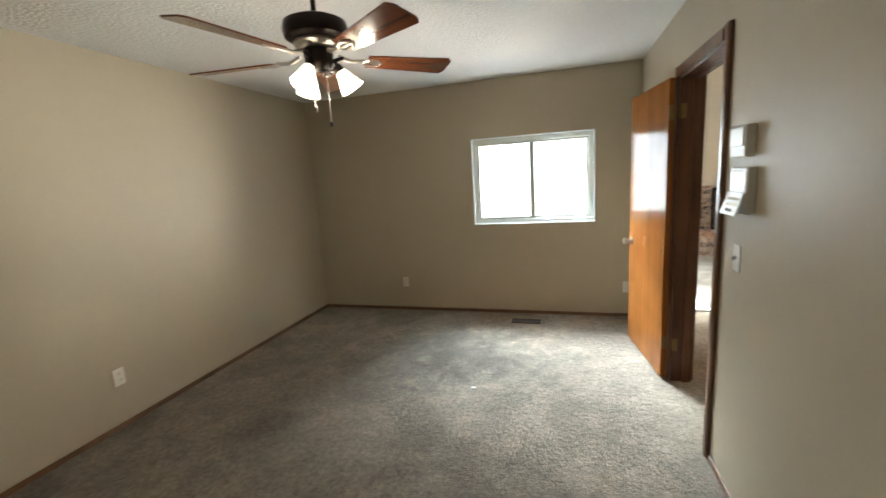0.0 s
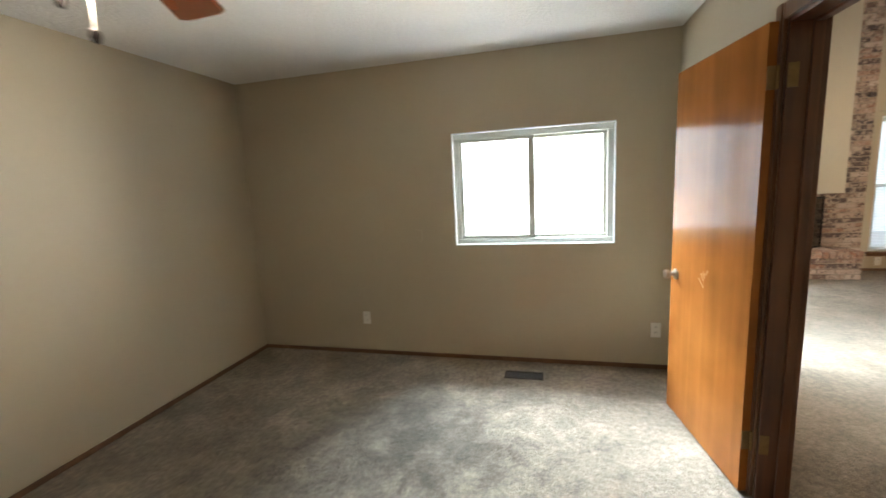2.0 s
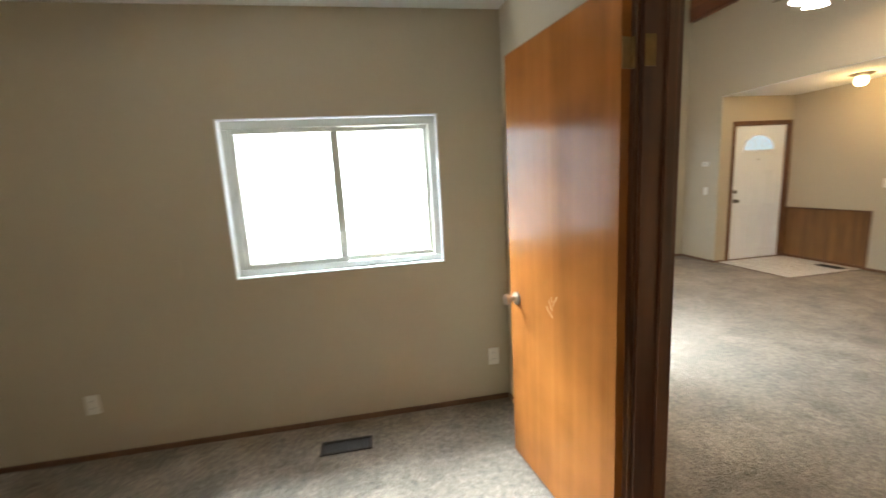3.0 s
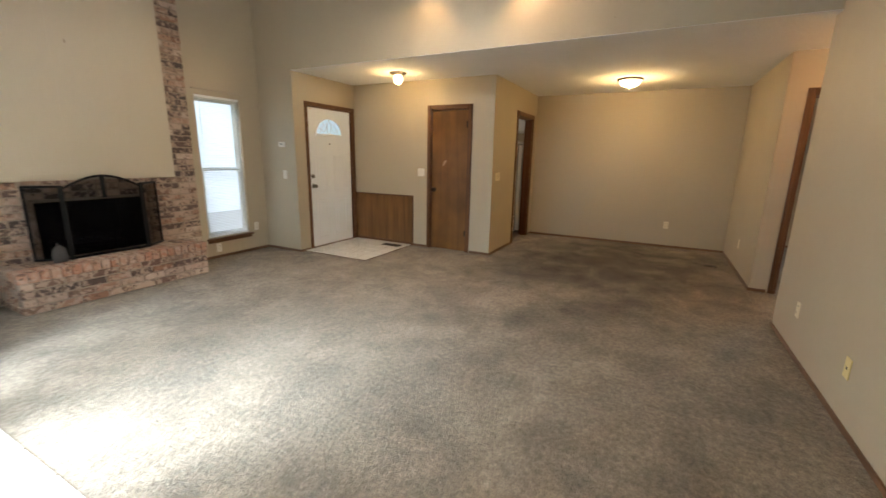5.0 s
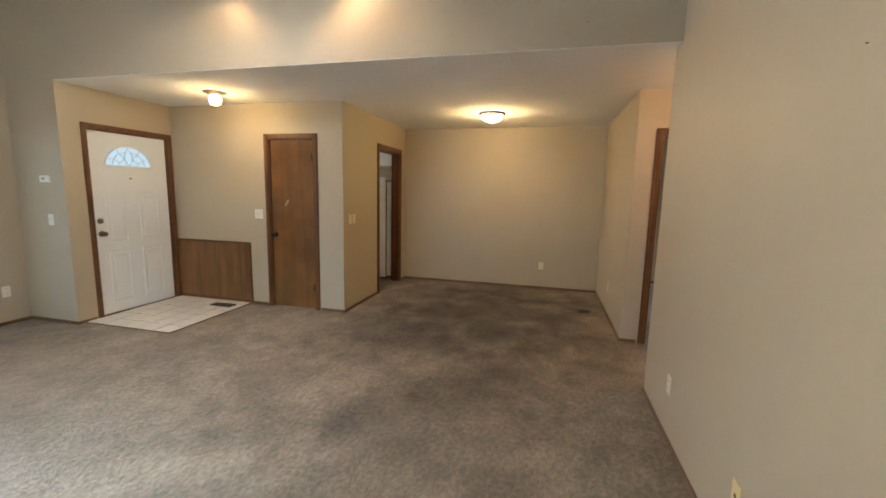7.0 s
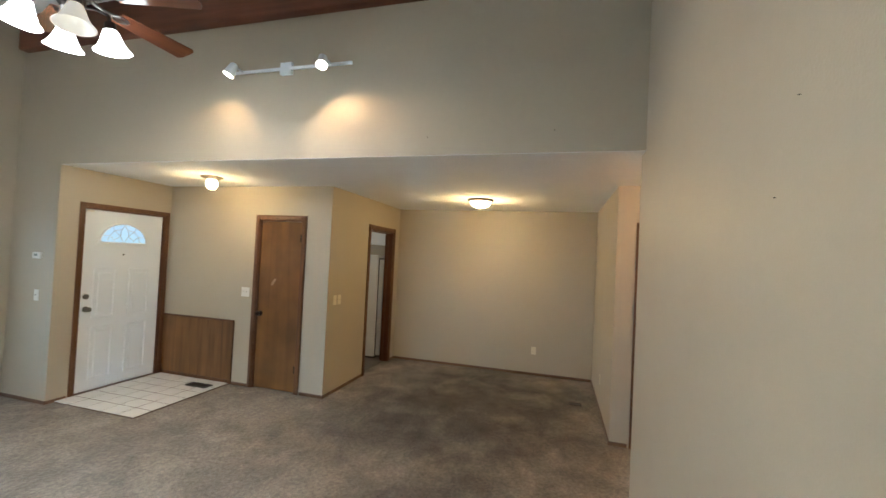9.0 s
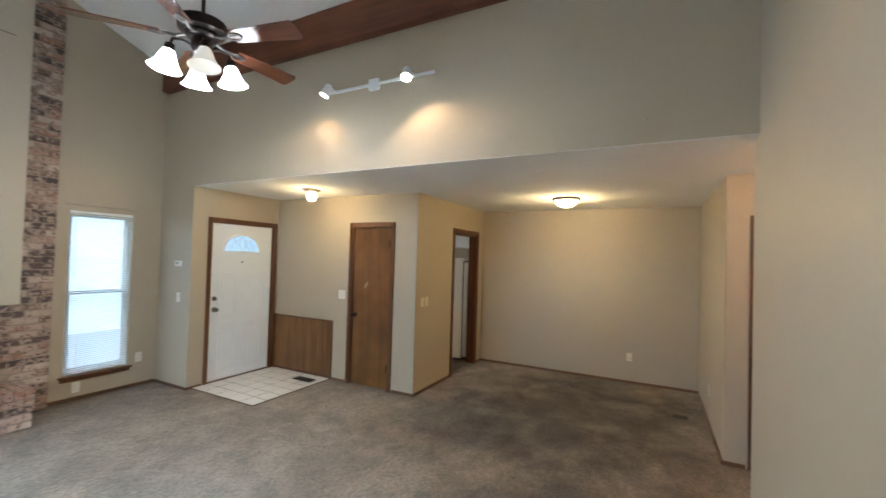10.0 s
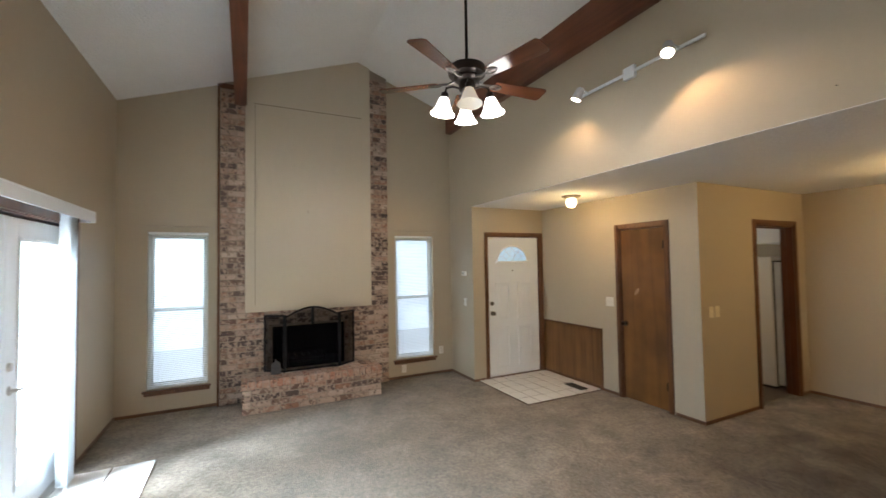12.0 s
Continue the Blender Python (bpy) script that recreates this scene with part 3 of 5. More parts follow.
# front door
d = thing("door_front", pose(6.53, 8.250, 0.0), "closed white six-panel front door with a fanlight", "door", kind="structure")
W2 = 0.452
part("slab", box(bmesh.new(), -W2, 0.0, 0.020, W2, 0.044, 2.028, 0.003), WHITE, d)
for xa, xb, za, zb in ((-0.325, -0.085, 0.82, 1.37), (0.060, 0.315, 0.82, 1.37), (-0.325, -0.085, 0.13, 0.72), (0.060, 0.315, 0.13, 0.72)):
    bm = bmesh.new()
    for a, b_, c_, e_ in ((xa, xb, za, za + 0.022), (xa, xb, zb - 0.022, zb), (xa, xa + 0.022, za + 0.022, zb - 0.022), (xb - 0.022, xb, za + 0.022, zb - 0.022)):
        box(bm, a, -0.013, c_, b_, 0.001, e_, 0.005)
    box(bm, xa + 0.05, -0.010, za + 0.05, xb - 0.05, 0.001, zb - 0.05, 0.007)
    part("panel_moulding", bm, WHITE, d)
# fanlight: half-round glazed frame
FX, FZ, FR, FH = -0.02, 1.668, 0.268, 0.228
bm = bmesh.new()
n = 20
pts = [(FX + FR * math.cos(math.pi * i / n), FZ + FH * math.sin(math.pi * i / n)) for i in range(n + 1)]
bm.faces.new([bm.verts.new((x, -0.004, z)) for x, z in pts])
fan_glass = part("fanlight", bm, FROST, d, "half-round leaded glass with a painted-in daylight glow")
bm = bmesh.new()
path_tube(bm, [(x, -0.006, z) for x, z in pts] + [(FX + FR, -0.006, FZ)], 0.011, 8)
part("fanlight_frame", bm, WHITE, d, "", True)
bm = bmesh.new()


def lead(pts_):
    path_tube(bm, [(FX + u * FR, -0.006, FZ + w_ * FH) for u, w_ in pts_], 0.0032, 6)


for sx in (-1, 1):
    lead([(sx * 0.17 * math.sin(math.pi * i / 8), 0.02 + 0.9 * i / 8) for i in range(9)])
    lead([(sx * 0.10, 0.72), (sx * 0.42, 0.62), (sx * 0.62, 0.36), (sx * 0.42, 0.16), (sx * 0.16, 0.36), (sx * 0.42, 0.62)])
    lead([(sx * 0.42, 0.62), (sx * 0.50, 0.84)])
    lead([(sx * 0.62, 0.36), (sx * 0.92, 0.36)])
    lead([(sx * 0.42, 0.16), (sx * 0.42, 0.0)])
    lead([(sx * 0.62, 0.36), (sx * 0.72, 0.0)])
    lead([(0.0, 0.92), (sx * 0.02, 0.98)])
part("fanlight_sill", box(bmesh.new(), FX - FR - 0.03, -0.014, FZ - 0.03, FX + FR + 0.03, 0.001, FZ - 0.008, 0.003), WHITE, d)
part("leading", bm, NICKEL, d, "thin metal leading")
knob(d, (-0.385, 0.0, 0.925), (0, -1, 0), PEWTER)
part("deadbolt", lathe(bmesh.new(), [(0.0, 0.0), (0.030, 0.0), (0.028, 0.014), (0.012, 0.018), (0.010, 0.03), (0.0, 0.03)], Matrix.Translation((-0.39, 0, 1.065)) @ Matrix.Rotation(radians(90), 4, 'X')), PEWTER, d, "dark metal deadbolt", True)
part("peephole", lathe(bmesh.new(), [(0.0, 0.0), (0.010, 0.0), (0.009, 0.006), (0.0, 0.006)], Matrix.Translation((-0.015, 0, 1.535)) @ Matrix.Rotation(radians(90), 4, 'X')), BRONZE, d)
for z in (0.27, 1.02, 1.83):
    part("hinge", tube(bmesh.new(), (W2 + 0.006, -0.006, z - 0.05), (W2 + 0.006, -0.006, z + 0.05), 0.007), BRONZE, d)
part("threshold", box(bmesh.new(), -0.47, -0.03, 0.0, 0.47, 0.06, 0.018, 0.004), JAMB, d)
part("alarm_contact", box(bmesh.new(), -0.43, -0.012, 2.0, -0.36, 0.0, 2.02, 0.002), PLATE, d)

# wainscot beside the front door
w = thing("wainscot", pose(7.07, 7.66, 0.0), "brown wood-grain wainscot panel beside the front door", "wainscot", kind="structure")
part("board", box(bmesh.new(), -0.010, -0.545, 0.0, -0.0005, 0.56, 0.765), WAINW, w)
part("cap_rail", box(bmesh.new(), -0.024, -0.560, 0.765, -0.0005, 0.56, 0.785, 0.003), TRIM, w)
part("end_trim", box(bmesh.new(), -0.018, -0.560, 0.0, -0.0005, -0.545, 0.765, 0.003), TRIM, w)
part("base_trim", box(bmesh.new(), -0.020, -0.545, 0.0, -0.0105, 0.56, 0.05, 0.003), TRIM, w)


# ---- windows ----
def pane(bm_args, parent):
    ob = part("pane", box(bmesh.new(), *bm_args), GLASS, parent)
    ob.visible_shadow = False
    return ob


# bedroom sliding window
w = thing("window_1", pose(0.497, 5.45, 0.983), "white vinyl sliding window with bright daylight outside", "window", kind="structure")
hw, hh = 0.609, 0.891
bm = bmesh.new()
for a in ((-hw, 0, hw, 0.045), (-hw, hh - 0.05, hw, hh), (-hw, 0.045, -hw + 0.05, hh - 0.05), (hw - 0.05, 0.045, hw, hh - 0.05)):
    box(bm, a[0], -0.03, a[1], a[2], 0.035, a[3], 0.004)
part("window_frame", bm, VINYL, w)
for xa, xb, dy in ((-0.565, 0.03, -0.022), (-0.015, 0.565, 0.008)):
    bm = bmesh.new()
    box(bm, xa, dy, 0.042, xb, dy + 0.02, 0.072, 0.003)
    box(bm, xa, dy, hh - 0.075, xb, dy + 0.02, hh - 0.045, 0.003)
    sl, sr = (0.03, 0.05) if xa < -0.1 else (0.044, 0.034)
    box(bm, xa, dy, 0.072, xa + sl, dy + 0.02, hh - 0.075, 0.003)
    box(bm, xb - sr, dy, 0.072, xb, dy + 0.02, hh - 0.075, 0.003)
    s = part("sash", bm, VINYL, w)
    pane((xa + sl, dy + 0.008, 0.072, xb - sr, dy + 0.012, hh - 0.075), s)
part("latch", box(bmesh.new(), -0.012, -0.036, 0.16, 0.004, -0.022, 0.23, 0.003), PLATE, w)
bm = bmesh.new()
for a in ((-hw, -0.002, hw, 0.006), (-hw, hh - 0.006, hw, hh + 0.002), (-hw - 0.002, 0, -hw + 0.006, hh), (hw - 0.006, 0, hw + 0.002, hh)):
    box(bm, a[0], -0.073, a[1], a[2], -0.030, a[3])
part("reveal_bead", bm, WHITE, w, "thin white painted window reveal")


def hung_window(name, x0, x1, z0, z1, label, seed):
    """Single-hung window with a mini blind, a timber sill and a curtain rod."""
    xc, hw_, h = (x0 + x1) / 2, (x1 - x0) / 2, z1 - z0
    w = thing(name, pose(xc, 8.965, z0), label, "window", "north windows", "structure")
    bm = bmesh.new()
    for a in ((-hw_, 0, hw_, 0.04), (-hw_, h - 0.04, hw_, h), (-hw_, 0.04, -hw_ + 0.035, h - 0.04), (hw_ - 0.035, 0.04, hw_, h - 0.04)):
        box(bm, a[0], -0.02, a[1], a[2], 0.045, a[3], 0.004)
    part("window_frame", bm, VINYL, w)
    mid = h * 0.495
    for za, zb, dy in ((0.035, mid + 0.02, -0.012), (mid - 0.02, h - 0.035, 0.016)):
        bm = bmesh.new()
        u = hw_ - 0.03
        box(bm, -u, dy, za, u, dy + 0.02, za + 0.035, 0.003)
        box(bm, -u, dy, zb - 0.035, u, dy + 0.02, zb, 0.003)
        box(bm, -u, dy, za + 0.035, -u + 0.028, dy + 0.02, zb - 0.035, 0.003)
        box(bm, u - 0.028, dy, za + 0.035, u, dy + 0.02, zb - 0.035, 0.003)
        s = part("sash", bm, VINYL, w)
        pane((-u + 0.028, dy + 0.008, za + 0.035, u - 0.028, dy + 0.012, zb - 0.035), s)
    bl = thing("mini_blind", pose(xc, 8.917, z0), "white aluminium mini blind lowered over the window", "blind", "mini blinds")
    part("head_rail", box(bmesh.new(), -hw_ + 0.006, -0.014, h - 0.03, hw_ - 0.006, 0.014, h - 0.003, 0.002), SLAT, bl)
    part("bottom_rail", box(bmesh.new(), -hw_ + 0.008, -0.011, 0.012, hw_ - 0.008, 0.011, 0.024, 0.002), SLAT, bl)
    bm = bmesh.new()
    L_ = hw_ - 0.008
    vs = []
    for y, z in ((-0.011, -0.0048), (0.0, 0.0016), (0.011, 0.0048)):
        vs.append((bm.verts.new((-L_, y, z)), bm.verts.new((L_, y, z))))
    for p, q in zip(vs, vs[1:]):
        bm.faces.new((p[0], p[1], q[1], q[0]))
    me = mesh_of("slat", bm, SLAT)
    z = 0.040
    while z < h - 0.04:
        o = new("slat", me)
        o.parent = bl
        o.location = (0, 0, z)
        z += 0.0215
    for x in (-hw_ * 0.62, hw_ * 0.62):
        part("ladder_cord", tube(bmesh.new(), (x, -0.012, 0.02), (x, -0.012, h - 0.03), 0.0012, seg=6), SLAT, bl)
    part("tilt_wand", tube(bmesh.new(), (-hw_ + 0.06, -0.02, h - 0.75), (-hw_ + 0.06, -0.018, h - 0.03), 0.004, seg=8), SLAT, bl)
    s = thing("window_sill", pose(xc, 8.897, z0), "dark stained wooden window sill", "sill", "window sills", "structure")
    part("stool", box(bmesh.new(), -hw_ - 0.035, -0.045, -0.022, hw_ + 0.035, -0.0005, 0.0, 0.004), TRIM, s)
    part("apron", box(bmesh.new(), -hw_ - 0.02, -0.018, -0.062, hw_ + 0.02, -0.0005, -0.022, 0.004), TRIM, s)
    r = thing("curtain_rod", pose(xc, 8.897, z1), "thin tan curtain rod above the window", "curtain rod", "curtain rods")
    part("rod", path_tube(bmesh.new(), [(-hw_ - 0.03, -0.001, 0.06), (-hw_ - 0.03, -0.045, 0.06), (hw_ + 0.05, -0.045, 0.06), (hw_ + 0.05, -0.001, 0.06)], 0.006, 8), mat("rod_tan", (0.42, 0.36, 0.27), 0.4), r)


hung_window("window_2", 1.938, 2.543, 0.275, 2.073, "white single-hung window west of the fireplace", 1)
hung_window("window_3", 4.90, 5.51, 0.268, 2.073, "white single-hung window between fireplace and entry", 2)

# window of the back room across the hall
w = thing("window_4", pose(10.33, 1.21, 0.36), "white framed window in the back bedroom", "window", kind="structure")
bm = bmesh.new()
for a in ((-0.42, 0, 0.42, 0.04), (-0.42, 1.48, 0.42, 1.52), (-0.42, 0.04, -0.38, 1.48), (0.38, 0.04, 0.42, 1.48), (-0.38, 0.74, 0.38, 0.78)):
    box(bm, -0.02, a[0], a[1], 0.03, a[2], a[3], 0.003)
part("window_frame", bm, VINYL, w)
pane((0.0, -0.38, 0.04, 0.004, 0.38, 0.74), w)
pane((0.0, -0.38, 0.78, 0.004, 0.38, 1.48), w)
part("window_sill", box(bmesh.new(), -0.10, -0.46, -0.03, -0.0605, 0.46, 0.0, 0.004), TRIM, w)

# ---- patio doors ----
d = thing("door_patio", pose(1.60, 6.72, 0.0), "white glazed french patio doors with daylight outside", "door", kind="structure")
for ya, yb, side in ((-0.958, -0.004, 1), (0.004, 0.958, -1)):
    bm = bmesh.new()
    st = 0.165
    box(bm, -0.04, ya, 0.02, 0.0, ya + st, 2.0, 0.003)
    box(bm, -0.04, yb - st, 0.02, 0.0, yb, 2.0, 0.003)
    box(bm, -0.04, ya + st, 0.02, 0.0, yb - st, 0.25, 0.003)
    box(bm, -0.04, ya + st, 1.86, 0.0, yb - st, 2.0, 0.003)
    leaf = part("leaf", bm, WHITE, d, "white glazed door leaf")
    pane((-0.022, ya + st, 0.25, -0.018, yb - st, 1.86), leaf)
    bm = bmesh.new()
    for k in range(1, 5):
        z = 0.25 + 1.61 * k / 5
        box(bm, -0.026, ya + st, z - 0.006, -0.014, yb - st, z + 0.006)
    part("muntin", bm, WHITE, leaf)
    bm = bmesh.new()
    for a in ((ya + st - 0.015, 0.235, ya + st + 0.012, 1.875), (yb - st - 0.012, 0.235, yb - st + 0.015, 1.875), (ya + st + 0.012, 0.235, yb - st - 0.012, 0.262), (ya + st + 0.012, 1.848, yb - st - 0.012, 1.875)):
        box(bm, 0.0, a[0], a[1], 0.008, a[2], a[3], 0.003)
    part("glazing_bead", bm, WHITE, leaf)
part("lever_rose", lathe(bmesh.new(), [(0.0, 0.0), (0.030, 0.0), (0.028, 0.008), (0.012, 0.012), (0.011, 0.045), (0.0, 0.045)], Matrix.Translation((0.0, 0.075, 0.90)) @ Matrix.Rotation(radians(90), 4, 'Y')), NICKEL, d, "", True)
part("lever", path_tube(bmesh.new(), [(0.045, 0.075, 0.90), (0.05, 0.10, 0.90), (0.045, 0.18, 0.895)], 0.009), NICKEL, d, "curved nickel lever", True)
part("deadbolt", lathe(bmesh.new(), [(0.0, 0.0), (0.030, 0.0), (0.026, 0.016), (0.0, 0.018)], Matrix.Translation((0.0, 0.065, 1.05)) @ Matrix.Rotation(radians(90), 4, 'Y')), NICKEL, d, "", True)
part("threshold", box(bmesh.new(), -0.08, -0.96, 0.0, 0.05, 0.96, 0.018, 0.004), NICKEL, d)
casing("x", 1.644, 1, 5.74, 7.70, 2.03, "stained wooden patio door surround", 1.512, 0.062)

v = thing("blind_valance", pose(1.645, 6.60, 2.06), "white valance box over the patio doors", "valance")
part("head_board", box(bmesh.new(), 0.0, -1.22, 0.085, 0.11, 1.22, 0.097, 0.002), WHITE, v)
part("front_board", box(bmesh.new(), 0.098, -1.22, 0.0, 0.11, 1.22, 0.085, 0.004), WHITE, v)
for y in (-1.22, 1.208):
    part("end_board", box(bmesh.new(), 0.0, y, 0.0, 0.098, y + 0.012, 0.085, 0.002), WHITE, v)
v = thing("vertical_blind", pose(1.70, 7.50, 0.0), "white vertical blind slats drawn back beside patio door", "blind")
part("track", box(bmesh.new(), -0.02, -1.9, 2.105, 0.02, 0.26, 2.14, 0.002), WHITE, v)
for k in range(8):
    bm = bmesh.new()
    cols = []
    for i in range(5):
        u = -0.044 + 0.022 * i
        c = 0.007 * (1 - (u / 0.044) ** 2)
        cols.append((bm.verts.new((u, c, 0.03)), bm.verts.new((u, c, 2.104))))
    for p, q in zip(cols, cols[1:]):
        bm.faces.new((p[0], q[0], q[1], p[1]))
    a = -28 + 5 * math.sin(k * 2.3)
    bm.transform(Matrix.Translation((0, -0.19 + 0.022 * k, 0)) @ Matrix.Rotation(radians(a), 4, 'Z'))
    o = part("vane", bm, SLAT, v)


# ---- tile floors ----
def tile_patch(x0, y0, x1, y1, label, size, skip=None):
    t = thing("tile_floor", pose(x0, y0, 0.0), label, "floor", kind="structure")
    part("grout_bed", box(bmesh.new(), 0, 0, 0.0, x1 - x0, y1 - y0, 0.0095), GROUT, t)
    nx, ny = round((x1 - x0) / size), round((y1 - y0) / size)
    dx, dy = (x1 - x0) / nx, (y1 - y0) / ny
    me = mesh_of("tile", box(bmesh.new(), 0.006, 0.006, 0.003, dx - 0.006, dy - 0.006, 0.0115, 0.002), TILE)
    for i in range(nx):
        for j in range(ny):
            o = new("tile", me)
            o.parent = t
            o.location = (i * dx, j * dy, 0.0006 * ((i * 7 + j * 5) % 3))
    return t


tile_patch(5.885, 7.125, 7.058, 8.221, "cream glazed ceramic tiles with brown grout at entry", 0.2)
tile_patch(1.648, 5.60, 2.255, 7.565, "cream glazed ceramic tiles inside the patio doors", 0.305)


# ---- wall plates and registers ----
def outlet(at, rz, label, material=PLATE):
    o = thing("wall_outlet", pose(*at, 0, 0, rz), label, "outlet")
    part("plate", box(bmesh.new(), -0.035, -0.006, -0.057, 0.035, -0.0003, 0.057, 0.002), material, o)
    for z in (-0.022, 0.022):
        f = part("receptacle", lathe(bmesh.new(), [(0.0, 0.0), (0.0165, 0.0), (0.016, 0.002), (0.0, 0.002)], Matrix.Translation((0, -0.006, z)) @ Matrix.Rotation(radians(90), 4, 'X'), 16), material, o)
        bm = bmesh.new()
        for x in (-0.006, 0.006):
            box(bm, x - 0.0013, -0.0088, z - 0.002, x + 0.0013, -0.0079, z + 0.008)
        part("slots", bm, SLOT, f)
    return o


def switch(at, rz, label, gangs=1, material=PLATE):
    o = thing("light_switch", pose(*at, 0, 0, rz), label, "switch")
    hw_ = 0.035 + 0.023 * (gangs - 1)
    part("plate", box(bmesh.new(), -hw_, -0.006, -0.057, hw_, -0.0003, 0.057, 0.002), material, o)
    for g in range(gangs):
        x = (g - (gangs - 1) / 2) * 0.046
        bm = box(bmesh.new(), -0.005, -0.016, -0.004, 0.005, 0.0, 0.010, 0.001)
        bm.transform(Matrix.Translation((x, -0.005, 0.0)) @ Matrix.Rotation(radians(15), 4, 'X'))
        part("toggle", bm, material, o)
    return o


outlet((-0.965, 5.38, 0.335), 0, "white wall outlet low on the bedroom window wall")
o = thing("wall_plate", pose(-1.045, 5.38, 0.325), "tan painted-over blank plate beside the outlet", "wall plate")
part("plate", box(bmesh.new(), -0.035, -0.005, -0.057, 0.035, -0.0003, 0.057, 0.002), PAINT, o)
o = thing("wall_plate", pose(-0.425, 5.38, 1.07), "tan painted-over blank plate beside the window", "wall plate")
part("plate", box(bmesh.new(), -0.025, -0.005, -0.05, 0.025, -0.0003, 0.05, 0.002), PAINT, o)
outlet((1.405, 5.38, 0.31), 0, "white wall outlet near the open door")
outlet((-2.05, 2.885, 0.345), 90, "white wall outlet on the long bedroom wall")
outlet((5.023, 8.897, 0.133), 0, "white wall outlet just above the baseboard")
outlet((5.625, 8.897, 0.345), 0, "white wall outlet beside the north window")
outlet((9.17, 3.58, 0.362), -90, "almond wall outlet on the dining wall", ALMOND)
outlet((8.04, 2.752, 0.35), 180, "almond wall outlet on the short dining wall", ALMOND)
outlet((5.385, 2.756, 0.335), 180, "almond wall outlet near the hall corner", ALMOND)
o = thing("wall_plate", pose(4.463, 2.756, 0.313, 0, 0, 180), "yellowed phone jack plate on the living room wall", "wall plate")
part("plate", box(bmesh.new(), -0.035, -0.006, -0.057, 0.035, -0.0003, 0.057, 0.002), mat("yellowed_plastic", (0.70, 0.58, 0.26), 0.4), o)
part("jack", box(bmesh.new(), -0.007, -0.008, -0.007, 0.007, -0.006, 0.007), SLOT, o)
switch((1.512, 3.065, 1.10), -90, "almond light switch beside the bedroom door", 1)
switch((5.817, 8.45, 1.094), -90, "white light switch below the thermostat")
switch((7.07, 6.965, 1.145), -90, "white double light switch beside the closet door", 2)
switch((7.235, 5.826, 1.115), 0, "almond light switch near the outside corner", 1, ALMOND)
switch((7.335, 5.826, 1.115), 0, "almond light switch next to its twin", 1, ALMOND)

o = thing("thermostat", pose(5.817, 8.462, 1.505, 0, 0, -90), "small white wall thermostat near the front door", "thermostat")
part("housing", box(bmesh.new(), -0.058, -0.024, -0.033, 0.058, -0.0003, 0.033, 0.005), PLATE, o)
part("display", box(bmesh.new(), -0.03, -0.0255, -0.008, 0.02, -0.024, 0.016), mat("lcd_grey", (0.35, 0.38, 0.33), 0.2), o)
o = thing("alarm_box", pose(1.512, 3.035, 1.583, 0, 0, -90), "white alarm box on the wall beside the door", "alarm box")
part("housing", box(bmesh.new(), -0.075, -0.036, -0.062, 0.075, -0.0003, 0.062, 0.005), PLATE, o)
part("cover", box(bmesh.new(), -0.068, -0.042, -0.02, 0.068, -0.0365, 0.055, 0.003), PLATE, o)
o = thing("alarm_keypad", pose(1.512, 3.012, 1.395, 0, 0, -90), "white alarm keypad with its lower flap hanging open", "keypad")
part("housing", box(bmesh.new(), -0.082, -0.034, -0.095, 0.082, -0.0003, 0.088, 0.006), PLATE, o)
part("display", box(bmesh.new(), -0.066, -0.0355, -0.035, 0.066, -0.034, 0.070, 0.001), mat("lcd_pale", (0.42, 0.46, 0.46), 0.2), o)
fl = box(bmesh.new(), -0.080, -0.006, -0.095, 0.080, 0.0, 0.0, 0.002)
fl.transform(Matrix.Translation((0, -0.035, -0.012)) @ Matrix.Rotation(radians(-17), 4, 'X'))
flap = part("flap", fl, PLATE, o, "open hinged cover")
for i in range(4):
    for j in range(3):
        kb = box(bmesh.new(), -0.052 + 0.03 * i, -0.009, -0.082 + 0.024 * j, -0.034 + 0.03 * i, -0.006, -0.068 + 0.024 * j, 0.001)
        kb.transform(Matrix.Translation((0, -0.035, -0.012)) @ Matrix.Rotation(radians(-17), 4, 'X'))
        part("key", kb, GREYM if j == 0 and i in (1, 2) else ALMOND, flap)


def register(at, rz, L_, W_, label):
    o = thing("floor_register", pose(*at, 0, 0, rz), label, "register")
    bm = bmesh.new()
    for a in ((-L_ / 2, -W_ / 2, L_ / 2, -W_ / 2 + 0.016), (-L_ / 2, W_ / 2 - 0.016, L_ / 2, W_ / 2), (-L_ / 2, -W_ / 2 + 0.016, -L_ / 2 + 0.018, W_ / 2 - 0.016), (L_ / 2 - 0.018, -W_ / 2 + 0.016, L_ / 2, W_ / 2 - 0.016)):
        box(bm, a[0], a[1], 0.0, a[2], a[3], 0.008, 0.002)
    part("frame", bm, VENT, o)
    part("damper", box(bmesh.new(), -L_ / 2 + 0.01, -W_ / 2 + 0.01, 0.0002, L_ / 2 - 0.01, W_ / 2 - 0.01, 0.002), SLOT, o)
    n_ = int((L_ - 0.04) / 0.014)
    for k in range(n_):
        x = -L_ / 2 + 0.025 + k * 0.014
        part("louvre", box(bmesh.new(), x - 0.0025, -W_ / 2 + 0.016, 0.002, x + 0.0025, W_ / 2 - 0.016, 0.007), VENT, o)


register((0.43, 5.12, 0.0), 0, 0.29, 0.12, "dark brown metal floor register in bedroom carpet")
register((8.09, 3.013, 0.0), 90, 0.14, 0.09, "small dark floor register in dining carpet")
register((6.845, 7.36, 0.0135), 90, 0.30, 0.13, "dark brown metal floor register in entry tiles")

